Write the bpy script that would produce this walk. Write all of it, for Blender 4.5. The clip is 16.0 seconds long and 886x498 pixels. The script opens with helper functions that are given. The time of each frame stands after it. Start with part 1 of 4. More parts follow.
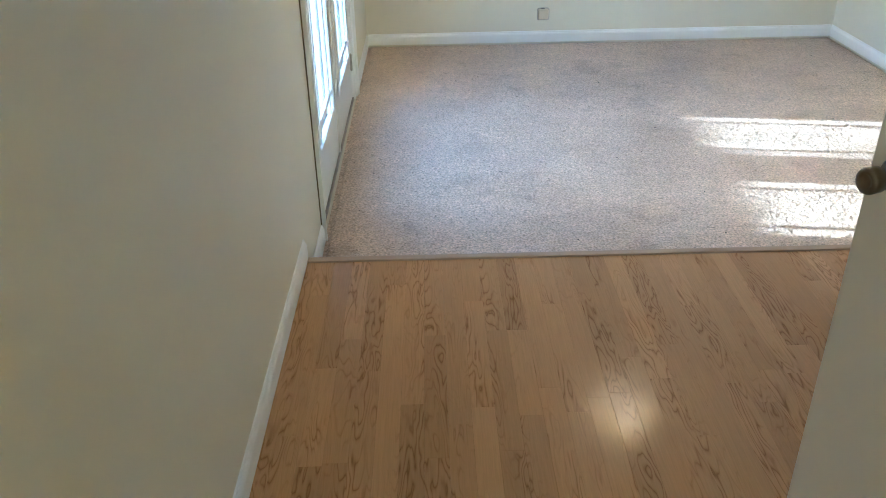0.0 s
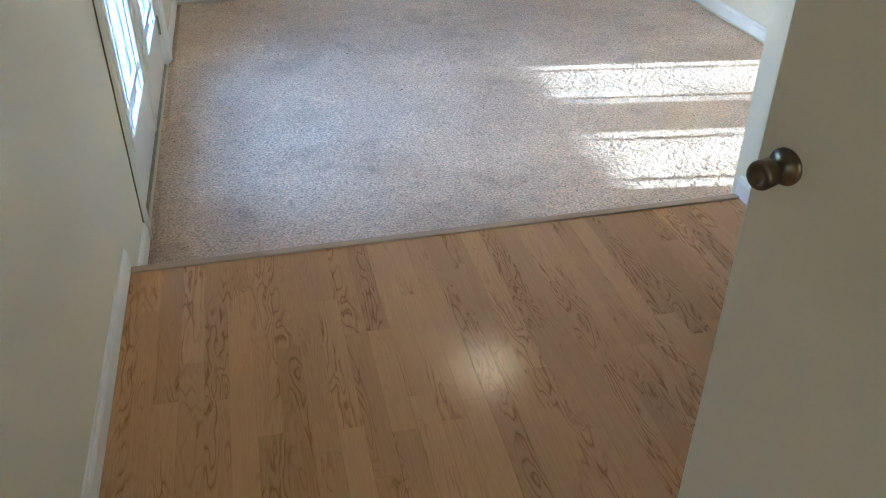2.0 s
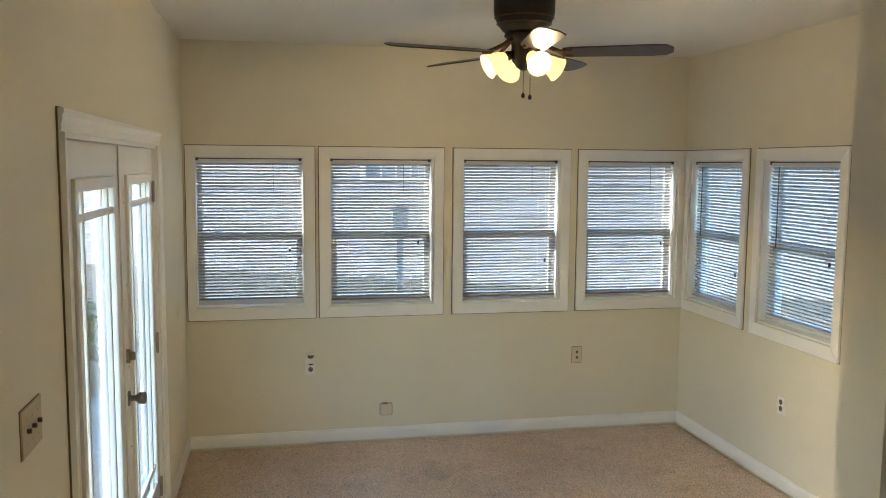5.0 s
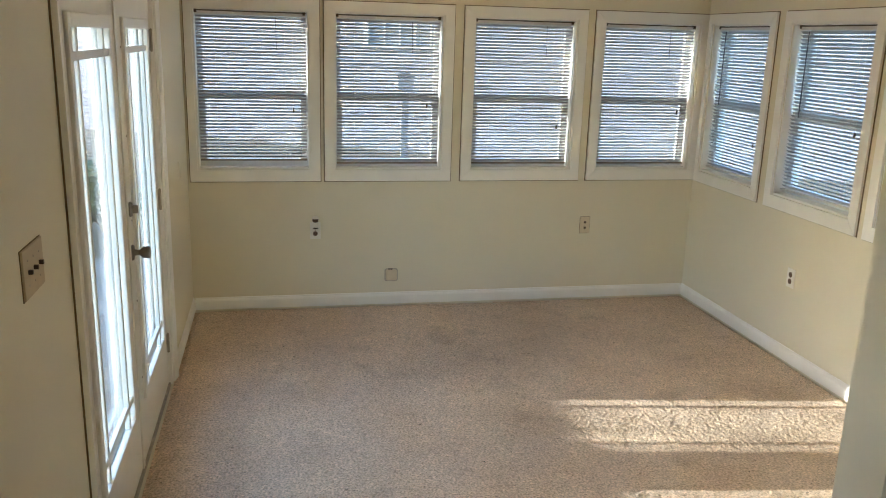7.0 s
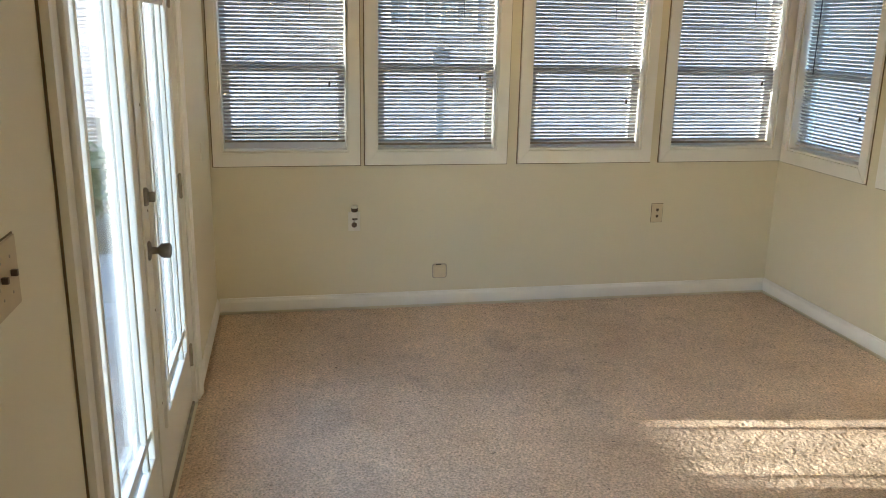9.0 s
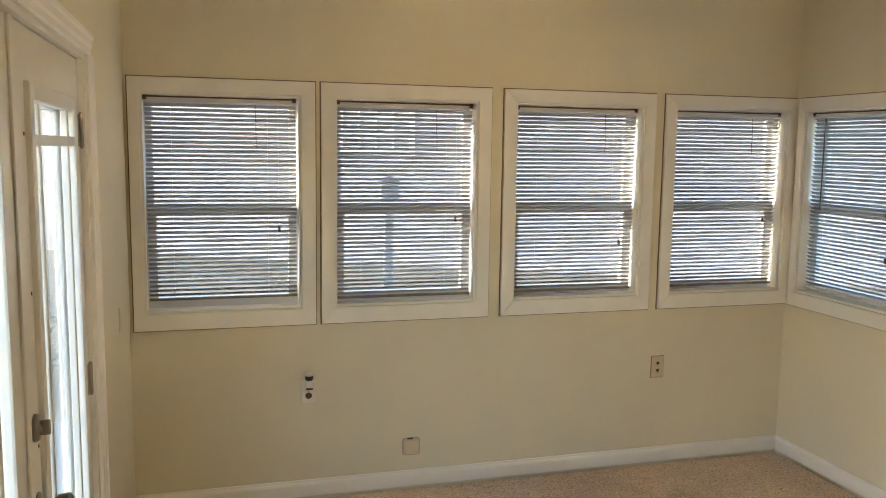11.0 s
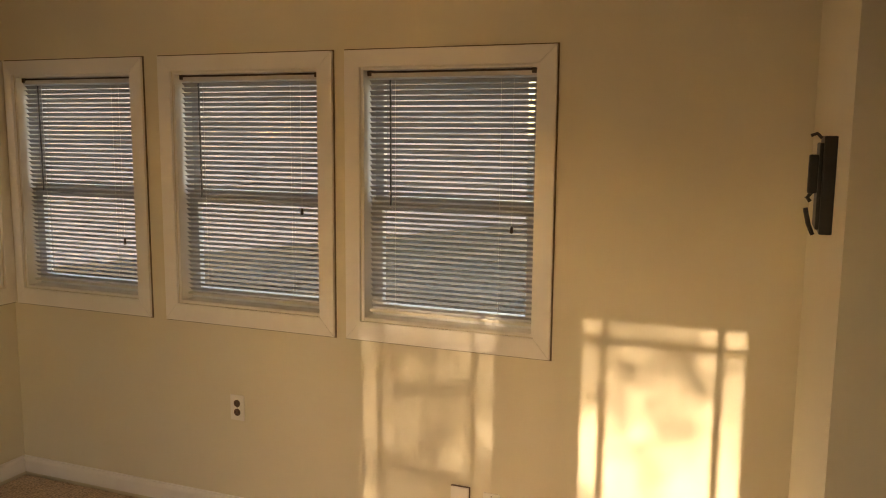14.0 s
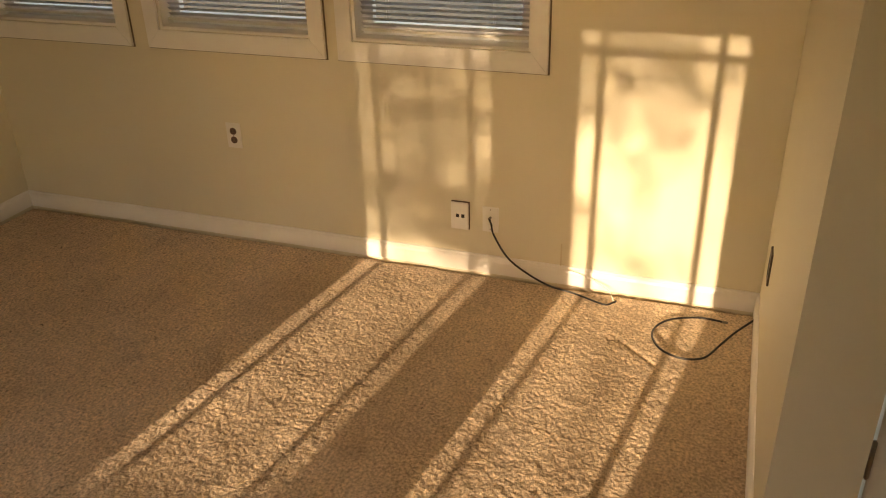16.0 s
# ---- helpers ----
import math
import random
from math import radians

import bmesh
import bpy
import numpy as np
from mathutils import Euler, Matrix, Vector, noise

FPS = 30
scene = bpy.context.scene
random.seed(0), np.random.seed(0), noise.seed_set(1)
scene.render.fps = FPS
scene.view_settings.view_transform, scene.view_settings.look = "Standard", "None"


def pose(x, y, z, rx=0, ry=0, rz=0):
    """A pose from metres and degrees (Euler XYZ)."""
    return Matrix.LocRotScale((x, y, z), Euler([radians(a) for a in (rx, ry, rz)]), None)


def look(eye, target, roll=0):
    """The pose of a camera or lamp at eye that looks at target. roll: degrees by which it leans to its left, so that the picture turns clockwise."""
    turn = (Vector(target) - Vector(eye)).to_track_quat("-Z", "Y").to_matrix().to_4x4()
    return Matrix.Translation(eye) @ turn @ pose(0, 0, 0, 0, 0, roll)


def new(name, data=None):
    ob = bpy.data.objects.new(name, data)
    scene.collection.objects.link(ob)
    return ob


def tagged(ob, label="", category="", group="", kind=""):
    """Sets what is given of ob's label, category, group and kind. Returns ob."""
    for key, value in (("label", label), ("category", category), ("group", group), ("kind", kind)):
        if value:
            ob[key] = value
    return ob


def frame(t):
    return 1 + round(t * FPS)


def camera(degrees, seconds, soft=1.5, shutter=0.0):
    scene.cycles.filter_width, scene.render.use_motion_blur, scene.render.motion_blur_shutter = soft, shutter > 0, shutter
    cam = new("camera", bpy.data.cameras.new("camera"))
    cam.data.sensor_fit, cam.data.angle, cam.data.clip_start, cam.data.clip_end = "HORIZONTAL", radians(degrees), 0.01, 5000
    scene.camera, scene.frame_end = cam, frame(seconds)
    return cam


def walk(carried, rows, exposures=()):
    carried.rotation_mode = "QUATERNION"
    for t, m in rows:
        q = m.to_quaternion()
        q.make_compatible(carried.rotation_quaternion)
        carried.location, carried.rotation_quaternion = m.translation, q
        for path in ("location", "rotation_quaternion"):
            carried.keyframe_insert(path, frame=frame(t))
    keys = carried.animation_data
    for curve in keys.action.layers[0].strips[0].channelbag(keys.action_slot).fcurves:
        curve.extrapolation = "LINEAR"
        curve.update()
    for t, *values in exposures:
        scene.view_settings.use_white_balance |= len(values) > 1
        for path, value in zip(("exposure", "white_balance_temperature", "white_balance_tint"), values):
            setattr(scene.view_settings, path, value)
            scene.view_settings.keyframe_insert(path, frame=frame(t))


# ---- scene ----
cam = camera(56.4, 16.0, soft=1.0)
PATH = [
    (0, (0.183, -0.051, 1.54), (0.2, 1.697, 0.569), -1.1),
    (0.5, (0.099, -0.064, 1.519), (0.313, 1.594, 0.422), -1.5),
    (1, (0.087, -0.036, 1.517), (0.46, 1.564, 0.381), 0.3),
    (1.5, (0.121, 0.09, 1.515), (0.553, 1.683, 0.386), 1.2),
    (2, (0.183, 0.247, 1.549), (0.569, 1.875, 0.455), 0.2),
    (2.5, (0.173, 0.372, 1.569), (0.499, 2.065, 0.555), -0.0),
    (2.6, (0.171, 0.407, 1.575), (0.5, 2.124, 0.604), -0.1),
    (2.7, (0.166, 0.435, 1.583), (0.499, 2.181, 0.665), -0.2),
    (3, (0.153, 0.539, 1.627), (0.502, 2.35, 0.854), -0.3),
    (3.5, (0.195, 0.62, 1.674), (0.576, 2.489, 1.072), -0.4),
    (3.7, (0.243, 0.614, 1.699), (0.624, 2.514, 1.207), 0.0),
    (4, (0.254, 0.622, 1.748), (0.65, 2.55, 1.391), 0.3),
    (4.2, (0.279, 0.606, 1.769), (0.675, 2.547, 1.491), 0.2),
    (6.3, (0.313, 0.636, 1.764), (0.711, 2.588, 1.586), 1.0),
    (6.5, (0.322, 0.645, 1.738), (0.715, 2.587, 1.47), 1.2),
    (7, (0.266, 0.729, 1.671), (0.656, 2.628, 1.176), 1.7),
    (7.5, (0.12, 0.858, 1.627), (0.537, 2.723, 1.036), 1.1),
    (8, (0.087, 0.989, 1.561), (0.497, 2.849, 0.951), 1.5),
    (8.5, (0.172, 1.216, 1.513), (0.526, 3.115, 0.995), 0.8),
    (8.7, (0.16, 1.307, 1.507), (0.514, 3.202, 0.974), 1.0),
    (10.8, (0.088, 2.194, 1.589), (0.569, 4.118, 1.335), 0.7),
    (11, (0.05, 2.285, 1.583), (0.595, 4.194, 1.339), 0.8),
    (11.5, (0.021, 2.472, 1.594), (0.815, 4.289, 1.334), 1.9),
    (12, (0.104, 2.629, 1.589), (1.042, 4.377, 1.334), 2.0),
    (12.3, (0.151, 2.668, 1.571), (1.248, 4.32, 1.311), 1.6),
    (12.5, (0.195, 2.687, 1.576), (1.465, 4.209, 1.31), 2.0),
    (12.7, (0.215, 2.73, 1.582), (1.673, 4.064, 1.273), 0.1),
    (13, (0.227, 2.799, 1.591), (1.845, 3.943, 1.32), 2.4),
    (13.5, (0.256, 2.843, 1.597), (2.038, 3.704, 1.308), 1.7),
    (14, (0.284, 2.849, 1.556), (2.129, 3.57, 1.281), 0.5),
    (14.5, (0.287, 2.864, 1.563), (2.136, 3.556, 1.245), 0.3),
    (15, (0.259, 2.897, 1.555), (2.093, 3.561, 1.115), 0.1),
    (15.5, (0.268, 2.916, 1.546), (2.037, 3.559, 0.87), -0.3),
    (16, (0.275, 2.904, 1.543), (1.945, 3.523, 0.634), -1.5),
]
LIGHTING = [(0, 4.26, 4280, 4), (2, 4.13, 4220, 4), (3, 3.7, 4650, 5), (3.5, 3.49, 5020, 6), (6.5, 3.41, 5380, 6), (8.5, 3.44, 5520, 7), (11, 3.43, 6000, 10), (12.2, 3.43, 5700, 10), (12.6, 3.14, 6250, 14), (13, 2.81, 7600, 19), (14.5, 2.49, 9200, 23), (16, 2.32, 9550, 22)]
walk(cam, [(t, look(eye, target, roll)) for t, eye, target, roll in PATH], LIGHTING)

# ---- light ----
world = bpy.data.worlds.new("sky")
scene.world = world
world.use_nodes = True
wn = world.node_tree
sky = wn.nodes.new("ShaderNodeTexSky")
sky.sky_type = "NISHITA"
sky.sun_disc = False
SUN_TO = Vector((3.63, -0.525, -0.784)).normalized()
sky.sun_elevation = math.asin(-SUN_TO.z)
sky.sun_rotation = math.atan2(-SUN_TO.x, -SUN_TO.y)
wn.links.new(sky.outputs[0], wn.nodes["Background"].inputs[0])
wn.nodes["Background"].inputs[1].default_value = 0.15
sun = new("sun", bpy.data.lights.new("sun", "SUN"))
sun.data.energy, sun.data.angle, sun.data.color = 1.5, radians(0.36), (1.0, 0.88, 0.68)
sun.matrix_world = look((-20, 5, 8), Vector((-20, 5, 8)) + SUN_TO)

# ---- materials ----


def mat(name, base, rough=0.5, var=0.06, scale=6.0, bump=0.0, bscale=200.0, metal=0.0, spec=0.5, base2=None, stretch=(1, 1, 1), detail=4.0, fine=0.0, per_object=0.0):
    m = bpy.data.materials.new(name)
    m.use_nodes = True
    nt = m.node_tree
    b = nt.nodes["Principled BSDF"]
    b.inputs["Roughness"].default_value = rough
    b.inputs["Metallic"].default_value = metal
    b.inputs["Specular IOR Level"].default_value = spec
    tc = nt.nodes.new("ShaderNodeTexCoord")
    mp = nt.nodes.new("ShaderNodeMapping")
    mp.inputs["Scale"].default_value = stretch
    nt.links.new(tc.outputs["Object"], mp.inputs[0])
    n1 = nt.nodes.new("ShaderNodeTexNoise")
    n1.inputs["Scale"].default_value, n1.inputs["Detail"].default_value = scale, detail
    nt.links.new(mp.outputs[0], n1.inputs["Vector"])
    ramp = nt.nodes.new("ShaderNodeValToRGB")
    lo = base2 or tuple(c * (1 - var) for c in base)
    ramp.color_ramp.elements[0].position, ramp.color_ramp.elements[1].position = 0.32, 0.68
    ramp.color_ramp.elements[0].color, ramp.color_ramp.elements[1].color = (*lo, 1), (*base, 1)
    nt.links.new(n1.outputs["Fac"], ramp.inputs[0])
    col = ramp.outputs[0]
    if fine:
        n3 = nt.nodes.new("ShaderNodeTexNoise")
        n3.inputs["Scale"].default_value, n3.inputs["Detail"].default_value = bscale, 2
        nt.links.new(mp.outputs[0], n3.inputs["Vector"])
        mr = nt.nodes.new("ShaderNodeMapRange")
        mr.inputs["From Min"].default_value, mr.inputs["From Max"].default_value = 0.3, 0.7
        mr.inputs["To Min"].default_value, mr.inputs["To Max"].default_value = 1 - fine, 1 + fine * 0.4
        nt.links.new(n3.outputs["Fac"], mr.inputs["Value"])
        mx = nt.nodes.new("ShaderNodeVectorMath")
        mx.operation = "MULTIPLY"
        nt.links.new(col, mx.inputs[0])
        nt.links.new(mr.outputs[0], mx.inputs[1])
        col = mx.outputs[0]
    if per_object:
        oi = nt.nodes.new("ShaderNodeObjectInfo")
        mr = nt.nodes.new("ShaderNodeMapRange")
        mr.inputs["To Min"].default_value, mr.inputs["To Max"].default_value = 1 - per_object, 1 + per_object
        nt.links.new(oi.outputs["Random"], mr.inputs["Value"])
        mx = nt.nodes.new("ShaderNodeVectorMath")
        mx.operation = "MULTIPLY"
        nt.links.new(col, mx.inputs[0])
        nt.links.new(mr.outputs[0], mx.inputs[1])
        col = mx.outputs[0]
    nt.links.new(col, b.inputs["Base Color"])
    if bump:
        n2 = nt.nodes.new("ShaderNodeTexNoise")
        n2.inputs["Scale"].default_value, n2.inputs["Detail"].default_value = bscale, 3
        nt.links.new(mp.outputs[0], n2.inputs["Vector"])
        bp = nt.nodes.new("ShaderNodeBump")
        bp.inputs["Strength"].default_value, bp.inputs["Distance"].default_value = bump, 0.004
        nt.links.new(n2.outputs["Fac"], bp.inputs["Height"])
        nt.links.new(bp.outputs[0], b.inputs["Normal"])
    return m


def wood_mat(name):
    m = bpy.data.materials.new(name)
    m.use_nodes = True
    nt = m.node_tree
    L = nt.links.new
    b = nt.nodes["Principled BSDF"]
    b.inputs["Specular IOR Level"].default_value = 0.085
    tc, oi = nt.nodes.new("ShaderNodeTexCoord"), nt.nodes.new("ShaderNodeObjectInfo")
    # every strip takes its own stretch of the grain
    sh = nt.nodes.new("ShaderNodeVectorMath")
    sh.operation = "MULTIPLY_ADD"
    cx = nt.nodes.new("ShaderNodeCombineXYZ")
    for i in range(3):
        L(oi.outputs["Random"], cx.inputs[i])
    L(cx.outputs[0], sh.inputs[0])
    sh.inputs[1].default_value = (3.1, 57.0, 11.0)
    L(tc.outputs["Object"], sh.inputs[2])
    mp = nt.nodes.new("ShaderNodeMapping")
    mp.inputs["Scale"].default_value = (17.0, 2.6, 1)
    L(sh.outputs[0], mp.inputs[0])
    big = nt.nodes.new("ShaderNodeTexNoise")
    big.inputs["Scale"].default_value, big.inputs["Detail"].default_value, big.inputs["Distortion"].default_value = 1.0, 2.5, 0.25
    L(mp.outputs[0], big.inputs["Vector"])
    rings = nt.nodes.new("ShaderNodeMath")
    rings.operation = "MULTIPLY"
    rings.inputs[1].default_value = 13.0
    L(big.outputs["Fac"], rings.inputs[0])
    fr = nt.nodes.new("ShaderNodeMath")
    fr.operation = "PINGPONG"
    fr.inputs[1].default_value = 0.5
    L(rings.outputs[0], fr.inputs[0])
    ramp = nt.nodes.new("ShaderNodeValToRGB")
    e = ramp.color_ramp.elements
    e[0].position, e[0].color = 0.0, (0.33, 0.17, 0.07, 1)
    e[1].position, e[1].color = 0.34, (0.61, 0.355, 0.16, 1)
    for at, c in ((0.06, (0.46, 0.25, 0.107, 1)), (0.16, (0.55, 0.31, 0.138, 1))):
        ramp.color_ramp.elements.new(at).color = c
    mask = nt.nodes.new("ShaderNodeTexNoise")
    mask.inputs["Scale"].default_value, mask.inputs["Detail"].default_value = 0.55, 2
    L(mp.outputs[0], mask.inputs["Vector"])
    mk = nt.nodes.new("ShaderNodeMapRange")
    mk.inputs["From Min"].default_value, mk.inputs["From Max"].default_value = 0.40, 0.56
    mk.inputs["To Min"].default_value, mk.inputs["To Max"].default_value = 0.30, 0.0
    L(mask.outputs["Fac"], mk.inputs["Value"])
    lift = nt.nodes.new("ShaderNodeMath")
    L(fr.outputs[0], lift.inputs[0])
    L(mk.outputs[0], lift.inputs[1])
    L(lift.outputs[0], ramp.inputs[0])
    mp2 = nt.nodes.new("ShaderNodeMapping")
    mp2.inputs["Scale"].default_value = (260, 9, 1)
    L(sh.outputs[0], mp2.inputs[0])
    fib = nt.nodes.new("ShaderNodeTexNoise")
    fib.inputs["Scale"].default_value, fib.inputs["Detail"].default_value = 1.0, 3
    L(mp2.outputs[0], fib.inputs["Vector"])
    f2 = nt.nodes.new("ShaderNodeMapRange")
    f2.inputs["From Min"].default_value, f2.inputs["From Max"].default_value = 0.3, 0.7
    f2.inputs["To Min"].default_value, f2.inputs["To Max"].default_value = 0.92, 1.04
    L(fib.outputs["Fac"], f2.inputs["Value"])
    tone = nt.nodes.new("ShaderNodeMapRange")
    tone.inputs["To Min"].default_value, tone.inputs["To Max"].default_value = 0.82, 1.03
    L(oi.outputs["Random"], tone.inputs["Value"])
    mul = nt.nodes.new("ShaderNodeMath")
    mul.operation = "MULTIPLY"
    L(f2.outputs[0], mul.inputs[0])
    L(tone.outputs[0], mul.inputs[1])
    vm = nt.nodes.new("ShaderNodeVectorMath")
    vm.operation = "MULTIPLY"
    L(ramp.outputs[0], vm.inputs[0])
    L(mul.outputs[0], vm.inputs[1])
    L(vm.outputs[0], b.inputs["Base Color"])
    rr = nt.nodes.new("ShaderNodeMapRange")
    rr.inputs["To Min"].default_value, rr.inputs["To Max"].default_value = 0.10, 0.24
    L(fib.outputs["Fac"], rr.inputs["Value"])
    L(rr.outputs[0], b.inputs["Roughness"])
    bp = nt.nodes.new("ShaderNodeBump")
    bp.inputs["Strength"].default_value, bp.inputs["Distance"].default_value = 0.28, 0.0006
    L(fib.outputs["Fac"], bp.inputs["Height"])
    L(bp.outputs[0], b.inputs["Normal"])
    return m


def carpet_mat(name):
    """Cut pile: tufts, dark gaps between them, trodden patches and old stains."""
    m = mat(name, (0.80, 0.625, 0.46), 0.95, 0.0, 2.6, 1.0, 95, spec=0.06, detail=7.0, base2=(0.67, 0.51, 0.365), fine=0.42)
    nt = m.node_tree
    L = nt.links.new
    b = nt.nodes["Principled BSDF"]
    b.inputs["Sheen Weight"].default_value = 0.25
    b.inputs["Sheen Roughness"].default_value = 0.45
    tc = nt.nodes.new("ShaderNodeTexCoord")
    col = b.inputs["Base Color"].links[0].from_socket
    # (scale, detail, from, to, darkest, lightest): trodden patches, stains, matted clumps, gaps between tufts
    for scale, detail, f0, f1, lo, hi in ((0.9, 5, 0.36, 0.62, 0.90, 1.04), (3.4, 6, 0.30, 0.41, 0.82, 1.0), (21.0, 4, 0.34, 0.60, 0.90, 1.03), (62.0, 3, 0.28, 0.40, 0.58, 1.0)):
        n = nt.nodes.new("ShaderNodeTexNoise")
        n.inputs["Scale"].default_value, n.inputs["Detail"].default_value = scale, detail
        L(tc.outputs["Object"], n.inputs["Vector"])
        r = nt.nodes.new("ShaderNodeMapRange")
        r.inputs["From Min"].default_value, r.inputs["From Max"].default_value = f0, f1
        r.inputs["To Min"].default_value, r.inputs["To Max"].default_value = lo, hi
        L(n.outputs["Fac"], r.inputs["Value"])
        v = nt.nodes.new("ShaderNodeVectorMath")
        v.operation = "MULTIPLY"
        L(col, v.inputs[0])
        L(r.outputs[0], v.inputs[1])
        col = v.outputs[0]
    L(col, b.inputs["Base Color"])
    return m


def glass_mat(name, tint=(1, 1, 1), gloss=0.04):
    """Clear sheet glass that mirrors more at a slant."""
    m = bpy.data.materials.new(name)
    m.use_nodes = True
    nt = m.node_tree
    nt.nodes.clear()
    out = nt.nodes.new("ShaderNodeOutputMaterial")
    tr, gl, mix, lw = (nt.nodes.new("ShaderNode" + k) for k in ("BsdfTransparent", "BsdfGlossy", "MixShader", "LayerWeight"))
    tr.inputs[0].default_value = (*tint, 1)
    gl.inputs["Roughness"].default_value = 0.02
    lw.inputs["Blend"].default_value = 0.5
    slant, scaled = nt.nodes.new("ShaderNodeMath"), nt.nodes.new("ShaderNodeMath")
    slant.operation, scaled.operation = "POWER", "MULTIPLY_ADD"
    slant.inputs[1].default_value = 5.0
    scaled.inputs[1].default_value, scaled.inputs[2].default_value = 1 - gloss, gloss
    nt.links.new(lw.outputs["Facing"], slant.inputs[0])
    nt.links.new(slant.outputs[0], scaled.inputs[0])
    nt.links.new(scaled.outputs[0], mix.inputs[0])
    nt.links.new(tr.outputs[0], mix.inputs[1])
    nt.links.new(gl.outputs[0], mix.inputs[2])
    nt.links.new(mix.outputs[0], out.inputs[0])
    return m


def lamp_mat(name, colour, strength):
    m = bpy.data.materials.new(name)
    m.use_nodes = True
    b = m.node_tree.nodes["Principled BSDF"]
    b.inputs["Base Color"].default_value = (0.85, 0.78, 0.62, 1)
    b.inputs["Roughness"].default_value = 0.35
    b.inputs["Emission Color"].default_value = (*colour, 1)
    b.inputs["Emission Strength"].default_value = strength
    return m


WALL = mat("cream_wall_paint", (0.73, 0.685, 0.545), 0.55, 0.035, 1.3, 0.10, 220, spec=0.35)
CEIL = mat("ceiling_paint", (0.80, 0.775, 0.70), 0.75, 0.03, 1.6, 0.12, 160, spec=0.2)
TRIM = mat("white_trim_paint", (0.86, 0.85, 0.815), 0.35, 0.05, 5.0, 0.05, 90)
DOORP = mat("door_paint", (0.70, 0.64, 0.55), 0.42, 0.05, 2.0, 0.05, 60)
LEAFP = mat("white_door_leaf_paint", (0.80, 0.785, 0.73), 0.33, 0.04, 4.0, 0.04, 80)
VINYL = mat("vinyl_sash", (0.72, 0.73, 0.74), 0.35, 0.05, 8.0)
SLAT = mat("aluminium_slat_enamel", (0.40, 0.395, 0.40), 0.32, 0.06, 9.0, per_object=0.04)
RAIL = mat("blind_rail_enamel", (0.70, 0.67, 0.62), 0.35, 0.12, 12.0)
# shaded copy of the rail enamel: backlight darkness put into the colour
SHADERAIL = mat("shaded_blind_rail", (0.26, 0.215, 0.17), 0.5, 0.3, 12.0)
CORD = mat("blind_cord", (0.66, 0.64, 0.6), 0.7)
WAND = mat("clear_grey_wand", (0.16, 0.16, 0.17), 0.2)
CARPET = carpet_mat("beige_carpet_pile")
WOOD = wood_mat("oak_laminate")
NOSE = mat("threshold_wood", (0.50, 0.34, 0.20), 0.35, 0.2, 3.0, stretch=(1, 12, 12))
BRASS = mat("tarnished_brass", (0.20, 0.165, 0.13), 0.28, 0.35, 30.0, metal=0.9)
NICKEL = mat("satin_nickel", (0.27, 0.25, 0.22), 0.32, 0.2, 25.0, metal=0.9)
STEEL = mat("hinge_steel", (0.45, 0.42, 0.36), 0.4, 0.25, 40.0, metal=0.8)
BRONZE = mat("dark_bronze", (0.032, 0.022, 0.016), 0.42, 0.3, 20.0, metal=0.2)
BLADE = mat("walnut_blade", (0.075, 0.044, 0.028), 0.4, 0.45, 6.0, stretch=(2, 14, 2))
COPPER = mat("antique_copper_trim", (0.16, 0.095, 0.055), 0.42, 0.3, 30.0, metal=0.8)
ALMOND = mat("almond_plastic", (0.66, 0.57, 0.41), 0.35, 0.06, 20.0)
IVORY = mat("white_plastic", (0.82, 0.80, 0.75), 0.35, 0.05, 20.0)
BLACK = mat("black_plastic", (0.012, 0.012, 0.013), 0.4, 0.2, 20.0)
BROWN = mat("brown_plastic", (0.07, 0.045, 0.03), 0.4, 0.2, 20.0)
SOCKETB = mat("brown_socket_plastic", (0.13, 0.075, 0.05), 0.4, 0.2, 20.0)
OCHRE = mat("aged_almond_plastic", (0.50, 0.41, 0.26), 0.4, 0.08, 20.0)
DARK = mat("dark_slot", (0.02, 0.017, 0.014), 0.6)
GREYP = mat("grey_plastic", (0.44, 0.40, 0.33), 0.45, 0.1, 20.0)
# dark brown for thin outlines; round the casings it paints edge shade
EDGELINE = mat("dark_edge_line", (0.19, 0.145, 0.09), 0.8, 0.3, 14.0)
GLASS = glass_mat("window_glass")
DOORGLASS = glass_mat("door_glass")
# tint warms the fill light of the added rear opening
WARMPANE = glass_mat("warm_tint_glass", (1.0, 0.80, 0.55))
SHADE = lamp_mat("lit_frosted_glass", (1.0, 0.60, 0.17), 0.17)
BULB = lamp_mat("lit_bulb", (1.0, 0.66, 0.30), 42.0)
CONCRETE = mat("patio_concrete", (0.36, 0.355, 0.345), 0.85, 0.25, 3.0, 0.4, 60, fine=0.2)
LAWN = mat("dry_lawn", (0.25, 0.22, 0.17), 0.95, 0.0, 1.5, 0.5, 40, base2=(0.16, 0.145, 0.11), fine=0.4, spec=0.1)
SIDING = mat("pale_siding", (0.29, 0.30, 0.34), 0.6, 0.08, 2.0, stretch=(1, 1, 6))
ROOF = mat("grey_shingle", (0.10, 0.095, 0.09), 0.9, 0.3, 8.0, 0.4, 60)
BARK = mat("grey_bark", (0.13, 0.10, 0.075), 0.9, 0.45, 12.0, 0.6, 50, stretch=(3, 3, 0.6))
LEAF = mat("autumn_leaf", (0.30, 0.20, 0.07), 0.6, 0.0, 3.0, base2=(0.13, 0.12, 0.04))
PALELEAF = mat("faded_leaf", (0.46, 0.38, 0.27), 0.6, 0.0, 3.0, base2=(0.28, 0.22, 0.15))
SHRUB = mat("evergreen_leaf", (0.15, 0.19, 0.08), 0.55, 0.0, 4.0, base2=(0.06, 0.085, 0.033))
